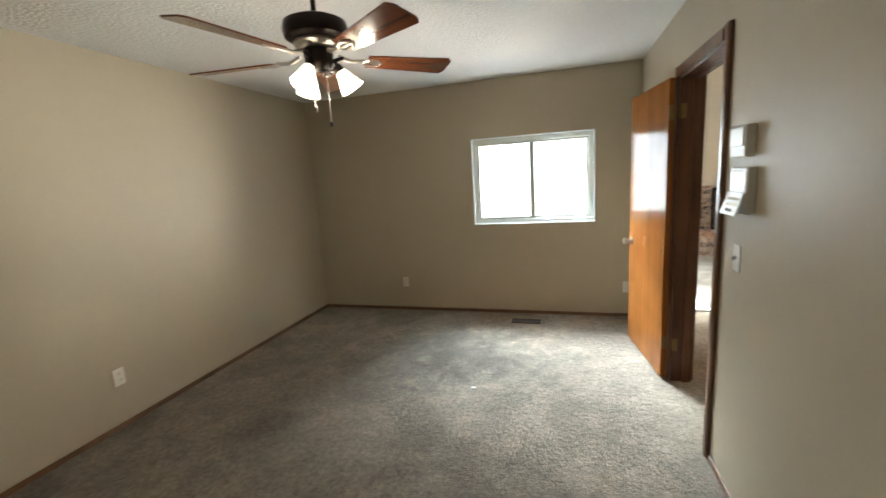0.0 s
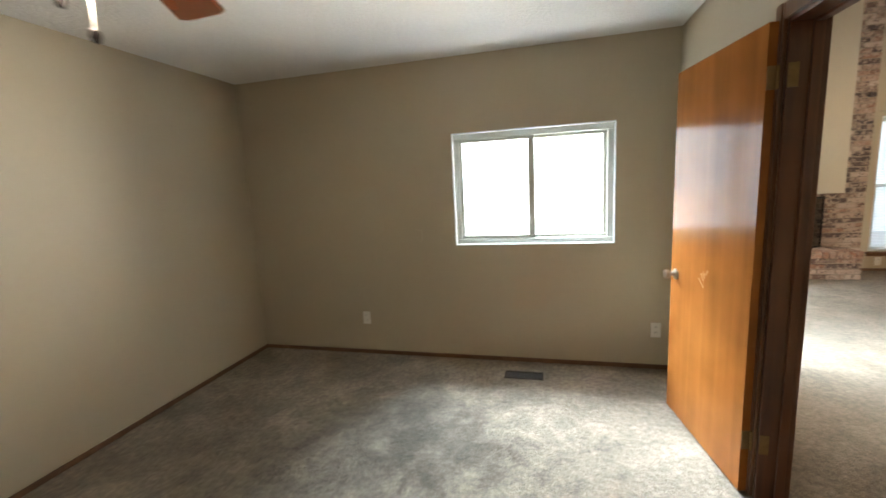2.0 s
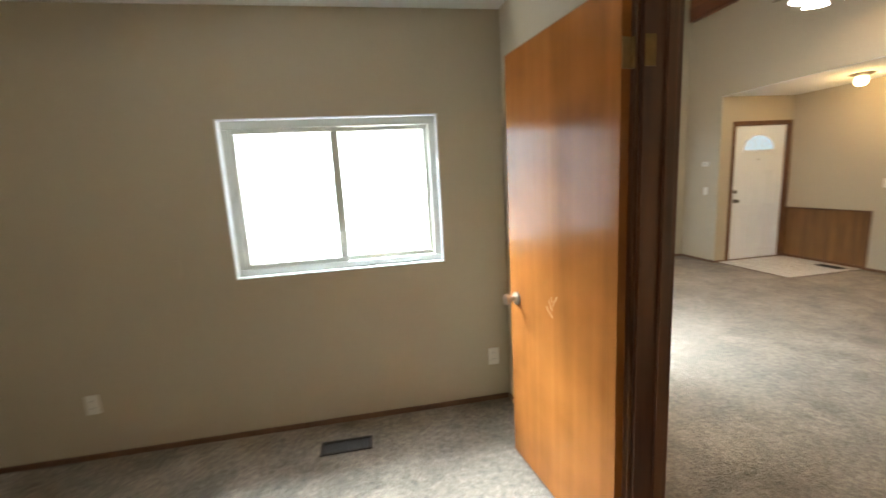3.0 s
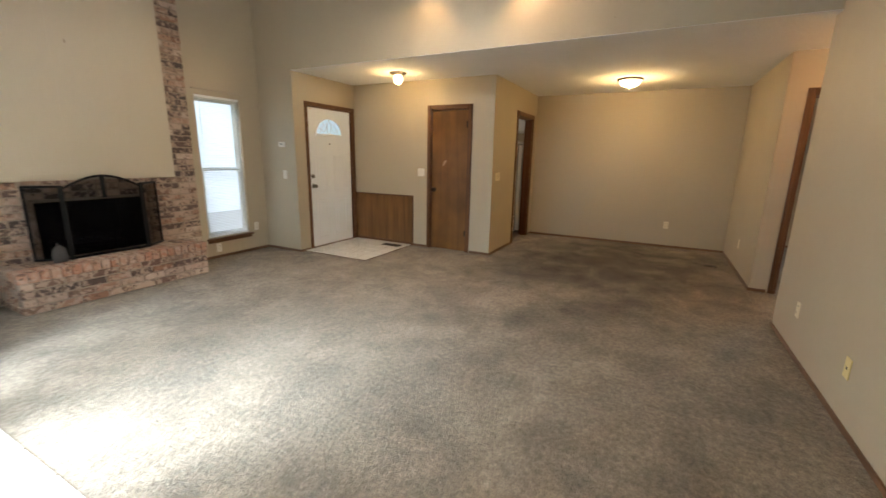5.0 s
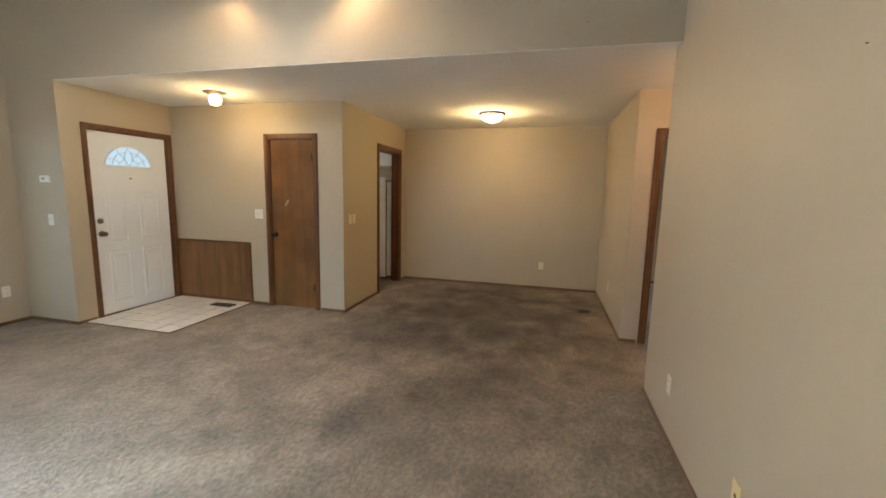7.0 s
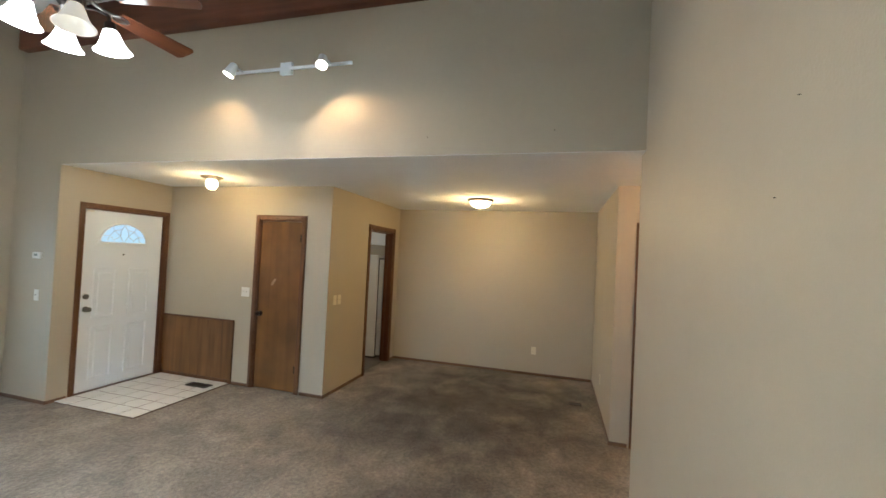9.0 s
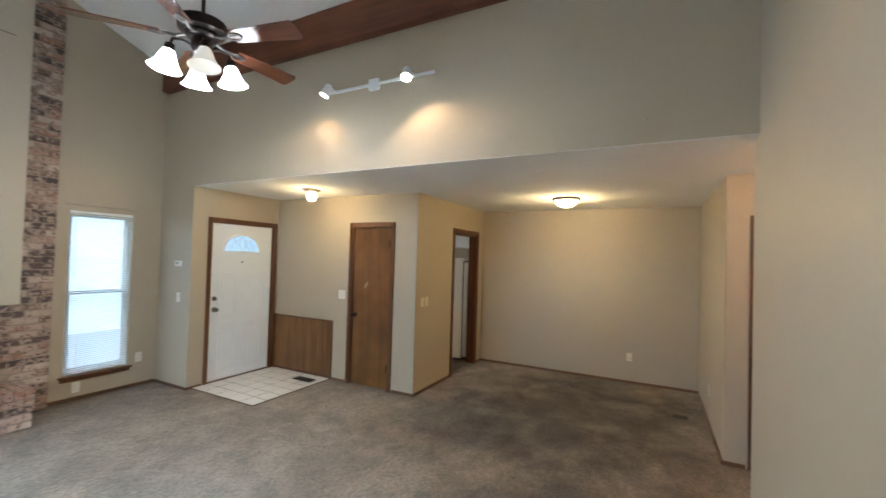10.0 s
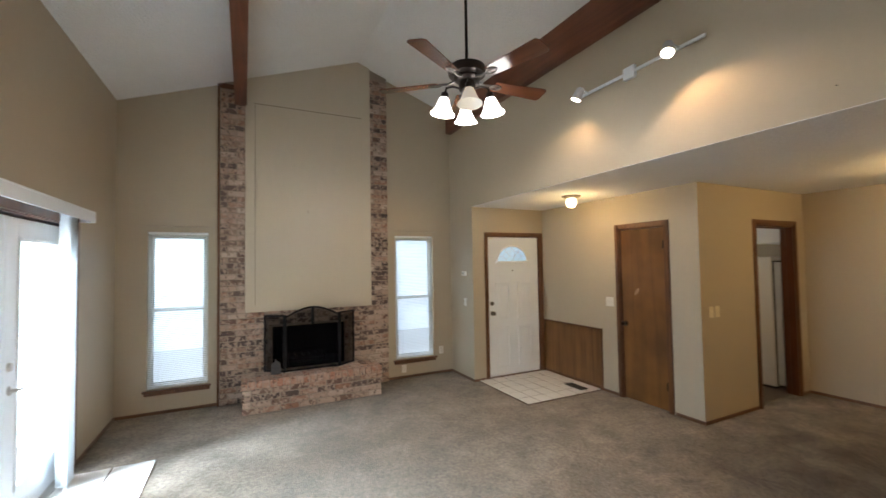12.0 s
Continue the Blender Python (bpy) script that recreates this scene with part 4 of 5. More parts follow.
# simple white block standing in for the floor outlet in the bedroom carpet
o = tagged(new("floor_outlet_block", mesh_of("floor_outlet_block", box(bmesh.new(), 0.15, 3.728, 0.001, 0.185, 3.746, 0.006, 0.002), PLATE)), "small white block standing in for a floor outlet", "scrap")
for x, z in ((4.132, 1.877), (4.032, 2.104)):
    bm = tube(bmesh.new(), (x, 2.7565, z), (x, 2.762, z - 0.001), 0.0014)
    tagged(new("wall_nail", mesh_of("wall_nail", bm, BRONZE)), "small dark nail driven into the painted wall", "nail")
for y, z in ((4.276, 2.59), (3.345, 2.61)):
    bm = tube(bmesh.new(), (5.806, y, z), (5.816, y, z), 0.003)
    tagged(new("wall_nail", mesh_of("wall_nail", bm, BRONZE)), "small dark nail driven into the header wall", "nail")


# ---- ceiling fans ----
def ceiling_fan(at, top, angle, radius, label, lamps, shade_mats, tilt, chains, drop, low=0.0, size=1.0, sink=0.0):
    f = thing("ceiling_fan", pose(*at), label, "ceiling fan")
    part("canopy", lathe(bmesh.new(), [(0.0, top), (0.07, top), (0.066, top - 0.03), (0.03, top - 0.07), (0.0, top - 0.07)]), BRONZE, f, "", True)
    part("downrod", tube(bmesh.new(), (0, 0, 0.12), (0, 0, top - 0.06), 0.011), BRONZE, f, "", True)
    part("motor_housing", lathe(bmesh.new(), [(0.0, 0.145), (0.03, 0.145), (0.045, 0.13), (0.095, 0.122), (0.132, 0.105), (0.140, 0.075), (0.132, 0.045), (0.10, 0.03), (0.0, 0.03)]), BRONZE, f, "dark bronze motor housing", True)
    part("trim_ring", lathe(bmesh.new(), [(0.0, 0.032), (0.098, 0.032), (0.10, 0.020), (0.085, 0.004), (0.06, 0.0), (0.0, 0.0)]), NICKEL if shade_mats[0] is SHADE_BED else BRONZE, f, "metal trim ring", True)
    part("switch_housing", lathe(bmesh.new(), [(0.0, 0.002), (0.055, 0.002), (0.062, -0.02), (0.058, -0.06), (0.04, -0.085), (0.0, -0.09)]), BRONZE, f, "", True)
    bmb = bmesh.new()
    outline = []
    for i in range(9):
        t = i / 8
        outline.append((0.215 + (radius - 0.235) * t, 0.050 + 0.022 * t))
    outline += [(radius - 0.008, 0.060), (radius, 0.045)]
    outline = outline + [(x, -y) for x, y in reversed(outline)]
    lo = [bmb.verts.new((x, y, -0.003)) for x, y in outline]
    hi = [bmb.verts.new((x, y, 0.003)) for x, y in outline]
    bmb.faces.new(lo[::-1])
    bmb.faces.new(hi)
    for i in range(len(lo)):
        j = (i + 1) % len(lo)
        bmb.faces.new((lo[i], lo[j], hi[j], hi[i]))
    blade_me = mesh_of("blade", bmb, BLADEW)
    bmi = bmesh.new()
    path_tube(bmi, [(0.085, 0, 0.016), (0.14, 0, -0.004), (0.20, 0, 0.0)], 0.009, 8)
    ring = [(0.235 + 0.042 * math.cos(a), 0.026 * math.sin(a), -0.006) for a in [2 * math.pi * i / 16 for i in range(17)]]
    path_tube(bmi, ring, 0.006, 6)
    box(bmi, 0.19, -0.008, -0.008, 0.285, 0.008, -0.002, 0.002)
    iron_me = mesh_of("blade_iron", bmi, NICKEL if shade_mats[0] is SHADE_BED else PEWTER, True)
    for k in range(5):
        o = new("blade", blade_me)
        o.parent = f
        o.matrix_basis = pose(0, 0, -sink, 0, 0, angle + 72 * k) @ pose(0, 0, 0, -12, 0, 0)
        b_ = new("blade_iron", iron_me)
        b_.parent = f
        b_.matrix_basis = pose(0, 0, -sink, 0, 0, angle + 72 * k) @ pose(0, 0, 0, -12, 0, 0)
    # light kit
    for a, mt in zip(lamps, shade_mats):
        ca, sa = math.cos(radians(a)), math.sin(radians(a))

        def at3(r, z):
            return (r * ca, r * sa, z)
        arm = part("lamp_arm", path_tube(bmesh.new(), [at3(0.05, -0.05), at3(0.10, -0.035), at3(drop, -0.045), at3(drop + 0.012, -0.075 - low)], 0.008, 8), BRONZE, f, "", True)
        m = Matrix.Translation(at3(drop + 0.012, -0.075 - low)) @ Matrix.Rotation(radians(a), 4, 'Z') @ Matrix.Rotation(radians(-tilt), 4, 'Y') @ Matrix.Scale(size, 4)
        part("socket", lathe(bmesh.new(), [(0.0, 0.012), (0.022, 0.012), (0.026, -0.012), (0.026, -0.03), (0.0, -0.03)], m), BRONZE, arm, "", True)
        bell = [(0.030, -0.025), (0.040, -0.055), (0.054, -0.09), (0.072, -0.132), (0.069, -0.132), (0.051, -0.09), (0.037, -0.055), (0.027, -0.027)] if mt is SHADE_BED else [(0.028, -0.025), (0.036, -0.045), (0.046, -0.075), (0.060, -0.105), (0.078, -0.125), (0.075, -0.126), (0.057, -0.104), (0.043, -0.075), (0.033, -0.045), (0.025, -0.027)]
        s = part("shade", lathe(bmesh.new(), bell, m, 8 if mt is SHADE_BED else 24), mt, arm, "frosted glass bell shade", True)
    for x, y, z in chains:
        bm = tube(bmesh.new(), (x, y, -0.08), (x, y, z), 0.0016, seg=6)
        c = part("pull_chain", bm, NICKEL, f)
        part("chain_fob", lathe(bmesh.new(), [(0.0, 0.014), (0.007, 0.010), (0.009, 0.0), (0.006, -0.010), (0.0, -0.012)], Matrix.Translation((x, y, z))), BRONZE, c, "", True)
    return f


FB = (-0.215, 2.77, 2.098)
ceiling_fan(FB, LOW - FB[2], -103, 0.62, "bronze bedroom ceiling fan with reddish wooden blades, lights on", (30, 150, 270), (SHADE_BED,) * 3, 32, ((-0.035, -0.01, -0.248), (0.035, -0.01, -0.318)), 0.065, 0.0, 0.8, 0.038)
FL = (4.37, 5.78, 2.965)
ceiling_fan(FL, vault(4.37) - FL[2], -75, 0.66, "dark bronze five-blade ceiling fan with lit glass shades", (155, 65, -25, -115), (SHADE_LR, SHADE_LR, SHADE_LR, SHADE_DIM), 8, (), 0.15, 0.02, 1.12)
for a in (155, 65, -25):
    bulb("fan_bulb", (FL[0] + 0.17 * math.cos(radians(a)), FL[1] + 0.17 * math.sin(radians(a)), FL[2] - 0.244), 14.5, NEUTRAL)
for a in (30, 150, 270):
    bulb("bedroom_bulb", (FB[0] + 0.17 * math.cos(radians(a)), FB[1] + 0.17 * math.sin(radians(a)), FB[2] - 0.195), 2.4, (1.0, 0.88, 0.70))

# ---- track light ----
t = thing("track_light", pose(5.817, 5.56, 3.215), "white wall track light with two lit spot heads", "track light")
part("track", box(bmesh.new(), -0.030, -0.62, -0.012, -0.012, 0.62, 0.012, 0.003), WHITE, t)
part("junction_plate", box(bmesh.new(), -0.034, -0.055, -0.05, -0.0003, 0.055, 0.05, 0.004), WHITE, t)
for y, aim, cone, watts in ((-0.43, (-0.55, -0.28, -1.0), 148, 20), (0.44, (-0.34, 0.30, -1.0), 134, 11)):
    stem = part("stem", tube(bmesh.new(), (-0.03, y, 0.0), (-0.13, y, 0.01), 0.008), WHITE, t)
    aim = Vector(aim).normalized()
    m = Matrix.Translation((-0.15, y, -0.03)) @ (-aim).to_track_quat('Z', 'Y').to_matrix().to_4x4()
    part("head", lathe(bmesh.new(), [(0.0, 0.055), (0.025, 0.053), (0.034, 0.04), (0.038, 0.0), (0.046, -0.06), (0.044, -0.06), (0.036, 0.0), (0.0, 0.0)], m), WHITE, stem, "white cylindrical spot head", True)
    part("lamp_face", lathe(bmesh.new(), [(0.0, -0.046), (0.025, -0.047), (0.042, -0.056)], m), SPOTG, stem, "glowing reflector lamp", True)
    sp = bpy.data.lights.new("track_spot", 'SPOT')
    sp.energy, sp.color, sp.spot_size, sp.spot_blend, sp.shadow_soft_size = watts, (1.0, 0.62, 0.30), radians(cone), 0.4, 0.03
    so = new("track_spot", sp)
    so.matrix_basis = pose(5.817, 5.56, 3.215) @ m @ Matrix.Translation((0, 0, -0.065))

# ---- ceiling lamps ----
l = thing("entry_ceiling_lamp", pose(6.495, 6.99, LOW), "brass flush lamp with a lit ribbed glass globe", "ceiling lamp")
part("base", lathe(bmesh.new(), [(0.0, 0.0), (0.115, 0.0), (0.115, -0.008), (0.08, -0.022), (0.04, -0.03), (0.0, -0.03)]), OLDBRASS, l, "round brass base", True)
part("globe", lathe(bmesh.new(), [(0.036, -0.026), (0.054, -0.045), (0.062, -0.075), (0.058, -0.105), (0.038, -0.132), (0.0, -0.14)]), GLOBE, l, "lit ribbed glass globe", True)
bulb("entry_bulb", (6.495, 6.99, LOW - 0.16), 11, WARM, 0.04)
l = thing("dining_ceiling_lamp", pose(8.03, 4.27, LOW), "flush ceiling lamp with lit frosted glass dome", "ceiling lamp")
part("base", lathe(bmesh.new(), [(0.0, 0.0), (0.165, 0.0), (0.168, -0.012), (0.155, -0.024), (0.14, -0.026)]), OLDBRASS, l, "dull brass rim", True)
part("dome", lathe(bmesh.new(), [(0.142, -0.020), (0.13, -0.055), (0.10, -0.085), (0.055, -0.104), (0.0, -0.11)]), DOME, l, "lit frosted glass dome", True)
part("finial", lathe(bmesh.new(), [(0.0, -0.106), (0.012, -0.110), (0.008, -0.122), (0.0, -0.126)]), NICKEL, l, "", True)
bulb("dining_bulb", (8.03, 4.27, LOW - 0.17), 22, WARM, 0.08)
# unseen lamp added to brighten the kitchen behind its doorway
bulb("kitchen_bulb", (8.5, 7.3, LOW - 0.2), 12, (1.0, 0.88, 0.70), 0.08)
# unseen orange lamp added behind the corner to tint the hall's east wall
bulb("hall_bulb", (6.35, 1.9, LOW - 0.25), 15, (1.0, 0.55, 0.24), 0.06)

# ---- kitchen glimpsed through its doorway ----
f = thing("refrigerator", pose(9.30, 6.36, 0.006), "white refrigerator standing in the kitchen", "refrigerator")
part("cabinet", box(bmesh.new(), -0.35, -0.28, 0.03, 0.35, 0.30, 1.67, 0.010), FRIDGE, f)
part("back_panel", box(bmesh.new(), -0.335, -0.37, 0.06, 0.335, -0.30, 1.60, 0.004), FRIDGE, f)
part("gasket", box(bmesh.new(), -0.325, -0.30, 0.05, 0.325, -0.279, 1.62), DARKG, f)
part("lower_door", box(bmesh.new(), -0.35, 0.312, 0.08, 0.35, 0.375, 1.14, 0.012), FRIDGE, f)
part("upper_door", box(bmesh.new(), -0.35, 0.312, 1.155, 0.35, 0.375, 1.67, 0.012), FRIDGE, f)
part("door_seal", box(bmesh.new(), -0.34, 0.299, 0.08, 0.34, 0.313, 1.66), DARKG, f)
part("kick_plate", box(bmesh.new(), -0.33, -0.26, 0.0, 0.33, 0.29, 0.03), DARKG, f)
for z0, z1 in ((0.78, 1.10), (1.19, 1.45)):
    part("handle", box(bmesh.new(), -0.32, 0.372, z0, -0.29, 0.41, z1, 0.008), FRIDGE, f)
c = thing("wall_cabinet", pose(9.30, 6.26, 1.85), "white painted cabinet above the refrigerator", "cabinet")
part("carcass", box(bmesh.new(), -0.345, -0.30, 0.0, 0.345, 0.06, 0.598, 0.003), WHITE, c)
for x in (-0.172, 0.172):
    part("door", box(bmesh.new(), x - 0.168, 0.062, 0.01, x + 0.168, 0.083, 0.588, 0.004), WHITE, c)

# ---- fireplace ----
FY = 8.835
fp = thing("fireplace", pose(3.72, FY, 0.0), "rustic mixed-brick fireplace wall with painted upper panel", "fireplace")
fp_m = Matrix.Translation((-3.72, -FY, 0))


def fpart(name, bm, material, parent=fp, label="", smooth=False):
    bm.transform(fp_m)
    return part(name, bm, material, parent, label, smooth)


def prism(bm, x0, x1, y0, y1, z0, ztop):
    """Upright block whose top follows the ceiling."""
    xs = [x0] + ([RIDGE_X] if x0 < RIDGE_X < x1 else []) + [x1]
    for a, b_ in zip(xs, xs[1:]):
        c = []
        for y in (y0, y1):
            for x, z in ((a, z0), (b_, z0), (b_, ztop(b_)), (a, ztop(a))):
                c.append(bm.verts.new((x, y, z)))
        for q in ((0, 1, 2, 3), (4, 5, 6, 7), (0, 1, 5, 4), (2, 3, 7, 6)) + (((3, 0, 4, 7),) if a == x0 else ()) + (((1, 2, 6, 5),) if b_ == x1 else ()):
            bm.faces.new([c[i] for i in q])
    bmesh.ops.remove_doubles(bm, verts=bm.verts[:], dist=1e-5)
    return bm


BX0, BX1 = 2.665, 4.775
PX0, PX1, PZ0 = 2.938, 4.522, 1.092
OX0, OX1, OZ0, OZ1 = 3.25, 4.15, 0.37, 0.89
bm = bmesh.new()
prism(bm, BX0, PX0 + 0.02, FY + 0.008, 8.896, 0.0, lambda x: vault(x) - 0.003)
prism(bm, PX1 - 0.02, BX1, FY + 0.008, 8.896, 0.0, lambda x: vault(x) - 0.003)
box(bm, PX0 + 0.02, FY + 0.008, 0.0, OX0, 8.896, PZ0 + 0.03)
box(bm, OX1, FY + 0.008, 0.0, PX1 - 0.02, 8.896, PZ0 + 0.03)
box(bm, OX0, FY + 0.008, OZ1, OX1, 8.896, PZ0 + 0.03)
fpart("mortar_backing", bm, MORTAR)
bm = prism(bmesh.new(), PX0, PX1, FY - 0.022, FY + 0.006, PZ0, lambda x: vault(x) - 0.004)
pan = fpart("painted_panel", bm, PANEL, fp, "tan painted board panel with faint seams")
# seam shadows painted as dark strips, then raised seams and battens of the panel
bm = bmesh.new()
box(bm, 3.045, FY - 0.0225, 3.697, 4.40, FY - 0.0215, 3.706)
for x_ in (3.047,):
    box(bm, x_, FY - 0.0282, PZ0 + 0.07, x_ + 0.005, FY - 0.0262, 3.685)
fpart("seam_shadow", bm, mat("seam_shade", (0.20, 0.17, 0.125), 0.7), pan)
bm = bmesh.new()
box(bm, 3.045, FY - 0.026, PZ0 + 0.06, 4.40, FY - 0.021, 3.69, 0.002)
fpart("lower_board", bm, PANEL, pan)
for x in (3.30, 3.56, 3.98, 4.22):
    fpart("seam_bead", box(bmesh.new(), x, FY - 0.0275, PZ0 + 0.062, x + 0.006, FY - 0.0262, 3.688), PANEL, pan)
bm = bmesh.new()
bmesh.ops.create_uvsphere(bm, u_segments=10, v_segments=6, radius=0.012, matrix=Matrix.Translation((3.68, FY - 0.027, 2.36)) @ Matrix.Diagonal((0.6, 0.4, 1.6, 1)))
fpart("patch_mark", bm, MORTAR, pan)
bm = box(bmesh.new(), BX0 - 0.028, FY - 0.004, 0.0, BX0 - 0.003, 8.896, vault(BX0) - 0.01, 0.003)
fpart("edge_trim", bm, TRIM, fp, "dark stained edge strip")
bm = bmesh.new()
box(bm, BX0, FY - 0.012, vault(BX0) - 0.065, 2.82, FY + 0.006, vault(BX0) - 0.004)
fpart("top_trim", bm, TRIM, fp, "dark stained top strip")
# firebox
bm = bmesh.new()
box(bm, OX0 - 0.05, 9.40, 0.30, OX1 + 0.05, 9.46, 1.0)
box(bm, OX0 - 0.06, FY + 0.03, 0.30, OX0, 9.46, 1.0)
box(bm, OX1, FY + 0.03, 0.30, OX1 + 0.06, 9.46, 1.0)
box(bm, OX0, FY + 0.03, 0.30, OX1, 9.40, OZ0 - 0.005)
box(bm, OX0, FY + 0.03, OZ1, OX1, 9.40, 1.0)
fpart("firebox", bm, SOOT, fp, "soot-black firebox")
bm = bmesh.new()
for k in range(6):
    x = 3.46 + 0.09 * k
    tube(bm, (x, 8.98, 0.45), (x, 9.28, 0.45), 0.009, seg=8)
    tube(bm, (x, 8.98, 0.45), (x, 8.96, 0.53), 0.009, seg=8)
for y in (9.03, 9.25):
    tube(bm, (3.42, y, 0.44), (3.95, y, 0.44), 0.009, seg=8)
    for x in (3.45, 3.92):
        tube(bm, (x, y, 0.368), (x, y, 0.44), 0.009, seg=8)
fpart("grate", bm, BLACK, fp, "black iron fire grate")

# raised hearth
HX0, HX1, HY0, HZ = 2.908, 4.505, 8.344, 0.365
bm = bmesh.new()
box(bm, HX0 + 0.012, HY0 + 0.012, 0.0, HX1 - 0.012, FY + 0.004, HZ - 0.010)
hearth = fpart("hearth", bm, MORTAR, fp, "raised brick hearth with a row of edge-laid bricks")

rng = random.Random(4)
BH, BL, JT = 0.057, 0.195, 0.011


def brick_mesh(name, lx, ly, lz, material, seed):
    """A tumbled brick with uneven corners, centred."""
    r = random.Random(seed)
    bm = box(bmesh.new(), -lx / 2, -ly / 2, -lz / 2, lx / 2, ly / 2, lz / 2)
    bmesh.ops.bevel(bm, geom=bm.edges[:], offset=0.004, segments=1, affect='EDGES')
    for v_ in bm.verts:
        v_.co += Vector((r.uniform(-1, 1), r.uniform(-1, 1), r.uniform(-1, 1))) * 0.0022
    return mesh_of(name, bm, material)


CACHE = {}


def lay(x0, x1, yc, zc, parent, material, kind=0, depth=0.05, h=BH):
    L_ = round(x1 - x0, 2)
    key = (L_, material.name, kind, round(h, 3), depth)
    if key not in CACHE:
        CACHE[key] = [brick_mesh("brick", L_, depth, h, material, 10 + s) for s in range(3)]
    o = new("brick", rng.choice(CACHE[key]))
    o.parent = parent
    o.matrix_basis = pose((x0 + x1) / 2 - 3.72, yc - FY + rng.uniform(-0.005, 0.003), zc, 0, 0, rng.uniform(-0.6, 0.6))


def course(x0, x1, z, shift, yc, parent, dark):
    """One course of bricks between x0 and x1, cut to the ends."""
    x = x0 - shift
    while x < x1 - 0.02:
        a, b_ = max(x, x0), min(x + BL, x1)
        if b_ - a > 0.03:
            m_ = BRICKD if (dark and rng.random() < 0.75) or rng.random() < 0.19 else BRICK
            lay(a, b_ , yc, z + BH / 2, parent, m_)
        x += BL + JT


k = 0
z = 0.006
while z + BH < vault(BX0) - 0.07:
    dark = k % 7 in (3,) or k % 11 == 5
    sh = (k % 2) * 0.10 + 0.02
    course(BX0 + 0.003, PX0 - 0.004 if z > PZ0 - 0.03 else OX0 - 0.06, z, sh, FY + 0.024, fp, dark)
    z += BH + JT
    k += 1
k, z = 0, 0.006
while z + BH < vault(BX1) - 0.03:
    dark = k % 6 in (4,) or k % 13 == 7
    sh = (k % 2) * 0.10 + 0.05
    course(PX1 + 0.004 if z > PZ0 - 0.03 else OX1 + 0.06, BX1 - 0.003, z, sh, FY + 0.024, fp, dark)
    z += BH + JT
    k += 1
z = OZ1 + 0.03
while z < PZ0 - 0.02:
    course(OX0 - 0.05, OX1 + 0.05, z, 0.07, FY + 0.024, fp, False)
    z += BH + JT
# firebox reveal of upright bricks
for x in (OX0 - 0.028, OX1 + 0.028):
    z = 0.38
    while z < OZ1:
        lay(x - 0.026, x + 0.026, FY + 0.026, z + 0.09, fp, BRICK, 1, 0.05, 0.17)
        z += 0.18
# hearth front and ends
for k in range(4):
    z = 0.006 + k * (BH + JT + 0.002)
    course(HX0, HX1, z, (k % 2) * 0.1 + 0.01, HY0 + 0.024, hearth, k == 2)
    for x in (HX0 + 0.024, HX1 - 0.024):
        y = HY0 + 0.15 + (k % 2) * 0.08
        while y < FY - 0.06:
            o = new("brick", (CACHE.setdefault("end", [brick_mesh("brick", 0.05, 0.195, BH, BRICK, 40 + s) for s in range(3)]))[rng.randrange(3)])
            o.parent = hearth
            o.location = (x - 3.72, y - FY, z + BH / 2)
            y += 0.206
x = HX0 - 0.012
pitch_ = (HX1 - HX0 + 0.024) / 22
rows_me = [brick_mesh("brick", pitch_ - 0.008, 0.20, 0.088, BRICKO, 60 + s) for s in range(3)]
back_me = [brick_mesh("brick", pitch_ - 0.008, 0.20, 0.05, BRICK, 70 + s) for s in range(3)]
for i in range(22):
    o = new("brick", rng.choice(rows_me))
    o.parent = hearth
    o.location = (x + pitch_ * (i + 0.5) - 3.72, HY0 + 0.092 - FY, HZ - 0.042 + rng.uniform(-0.002, 0.002))
    o = new("brick", rng.choice(back_me))
    o.parent = hearth
    o.location = (x + pitch_ * (i + 0.5) - 3.72, HY0 + 0.302 - FY, HZ - 0.024 + rng.uniform(-0.002, 0.002))

# fire screen: arched middle leaf and two side leaves
s = thing("fireplace_screen", pose(3.70, 8.66, HZ + 0.004), "black arched three-leaf mesh fireplace screen on the hearth", "fire screen")


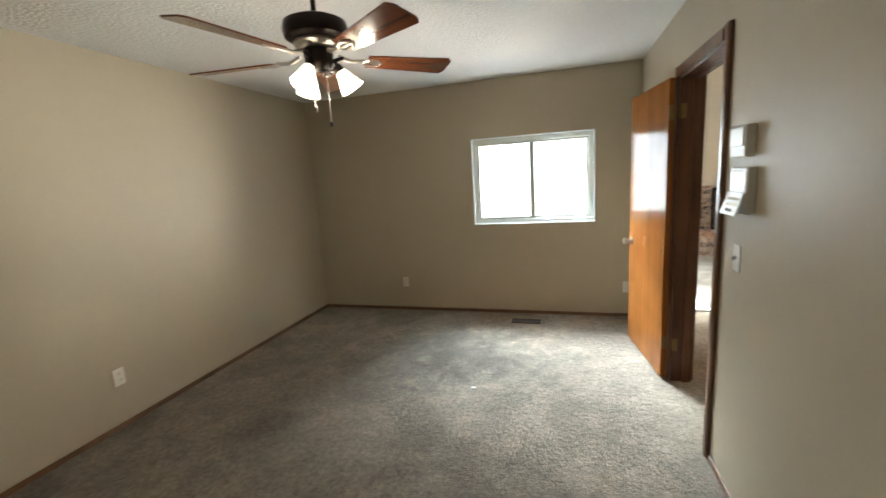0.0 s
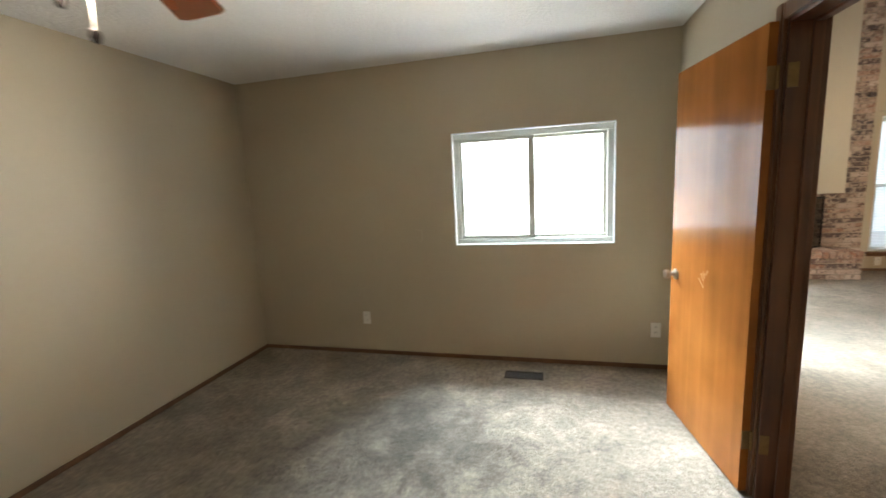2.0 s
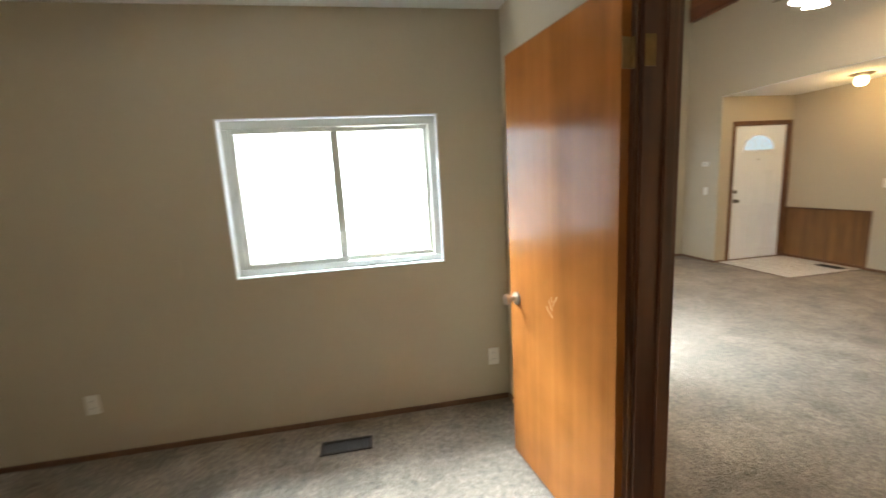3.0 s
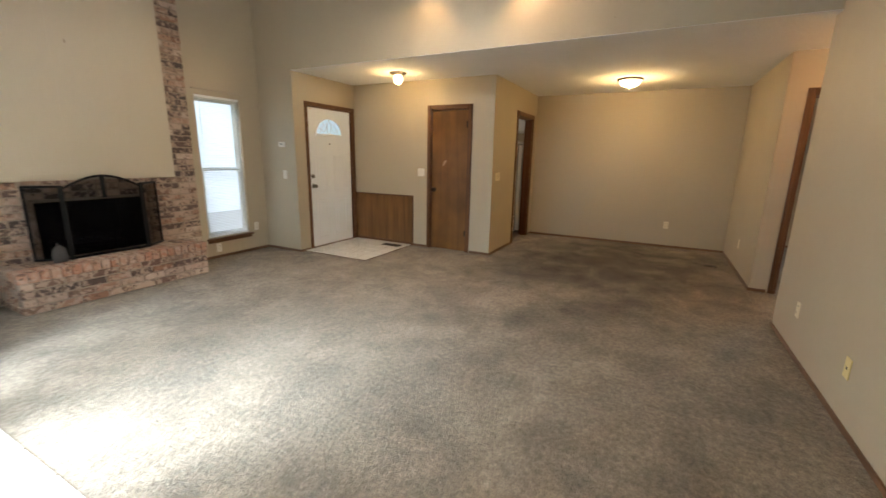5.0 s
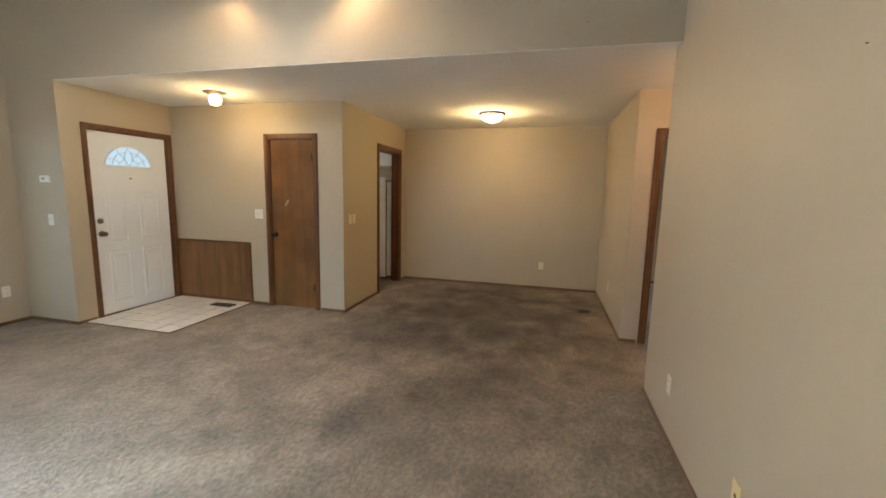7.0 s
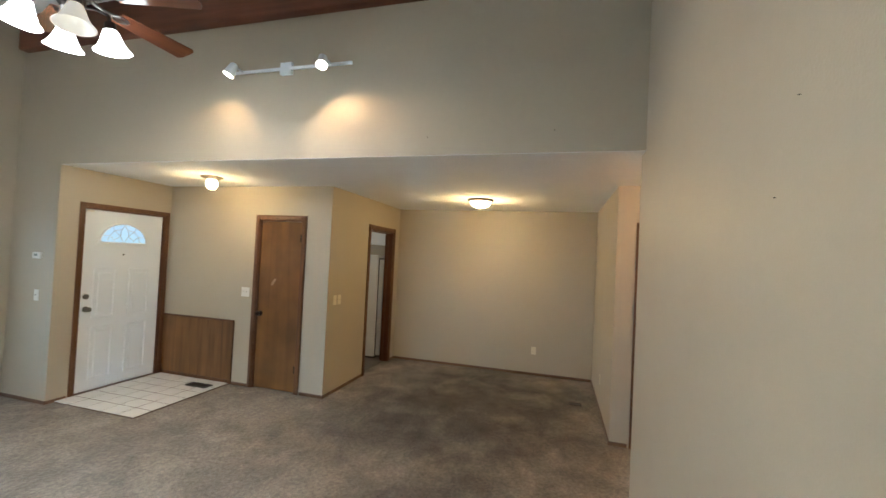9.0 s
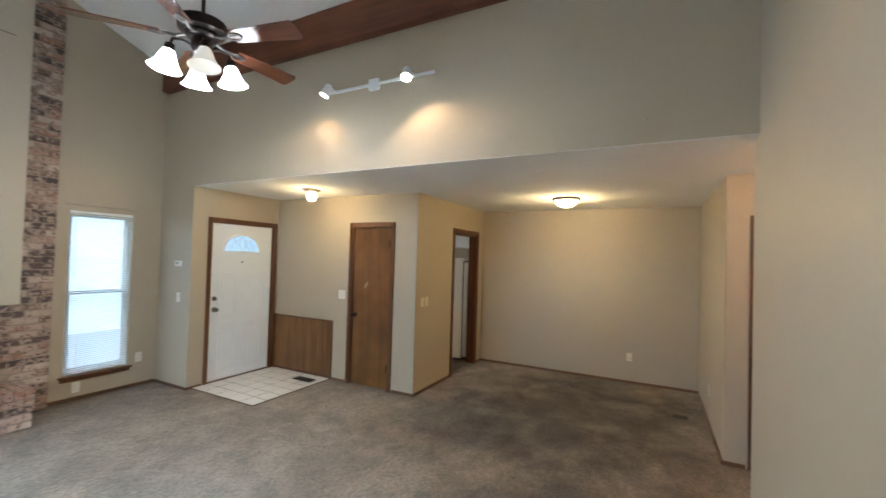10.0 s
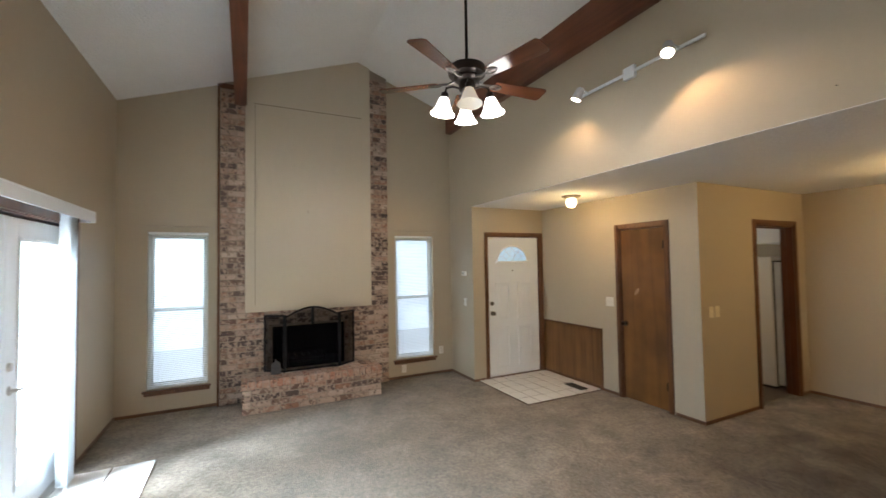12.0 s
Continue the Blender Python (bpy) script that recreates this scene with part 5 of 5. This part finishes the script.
def leaf(name, x0, x1, h0, arch, m):
    bm = bmesh.new()
    nn = 16
    topc = [(x0 + (x1 - x0) * i / nn, h0 + arch * math.sin(math.pi * i / nn)) for i in range(nn + 1)]
    ring = [(x0, 0.012)] + topc + [(x1, 0.012), (x0, 0.012)]
    bmf = bmesh.new()
    for (xa, za), (xb, zb) in zip(ring, ring[1:]):
        tube(bmf, (xa, 0, za), (xb, 0, zb), 0.011, seg=8)
        bmesh.ops.create_uvsphere(bmf, u_segments=8, v_segments=5, radius=0.011, matrix=Matrix.Translation((xb, 0, zb)))
    if arch:
        box(bmf, x0 - 0.03, -0.006, 0.0, x0 + 0.01, 0.006, h0 + 0.03, 0.002)
        box(bmf, x1 - 0.01, -0.006, 0.0, x1 + 0.03, 0.006, h0 + 0.03, 0.002)
        xm = (x0 + x1) / 2
        box(bmf, xm - 0.018, -0.005, h0 - 0.1, xm + 0.018, 0.005, h0 + arch, 0.002)
    bmf.transform(m)
    fr = part(name, bmf, BLACK, s, "", True)
    bm.faces.new([bm.verts.new((x, 0.0, z)) for x, z in [(x0, 0.012)] + topc + [(x1, 0.012)]])
    bm.transform(m)
    part("wire_mesh", bm, WIRE, fr)


leaf("middle_leaf", -0.32, 0.32, 0.66, 0.11, pose(0, -0.08, 0))
leaf("side_leaf", -0.26, 0.0, 0.68, 0.0, pose(-0.33, -0.078, 0, 0, 0, -34))
leaf("side_leaf", 0.0, 0.26, 0.68, 0.0, pose(0.33, -0.078, 0, 0, 0, 34))

t = thing("ash_shovel", pose(3.27, 8.545, HZ + 0.004), "small dark grey ash shovel leaning on the fire screen", "shovel")
bm = lathe(bmesh.new(), [(0.0, 0.0), (0.055, 0.0), (0.058, 0.05), (0.05, 0.12), (0.025, 0.15), (0.0, 0.152)], Matrix.Diagonal((1, 0.3, 1, 1)))
part("blade", bm, GREYM, t, "", True)
part("handle", tube(bmesh.new(), (0, 0, 0.14), (-0.004, 0.012, 0.175), 0.008, seg=8), GREYM, t)
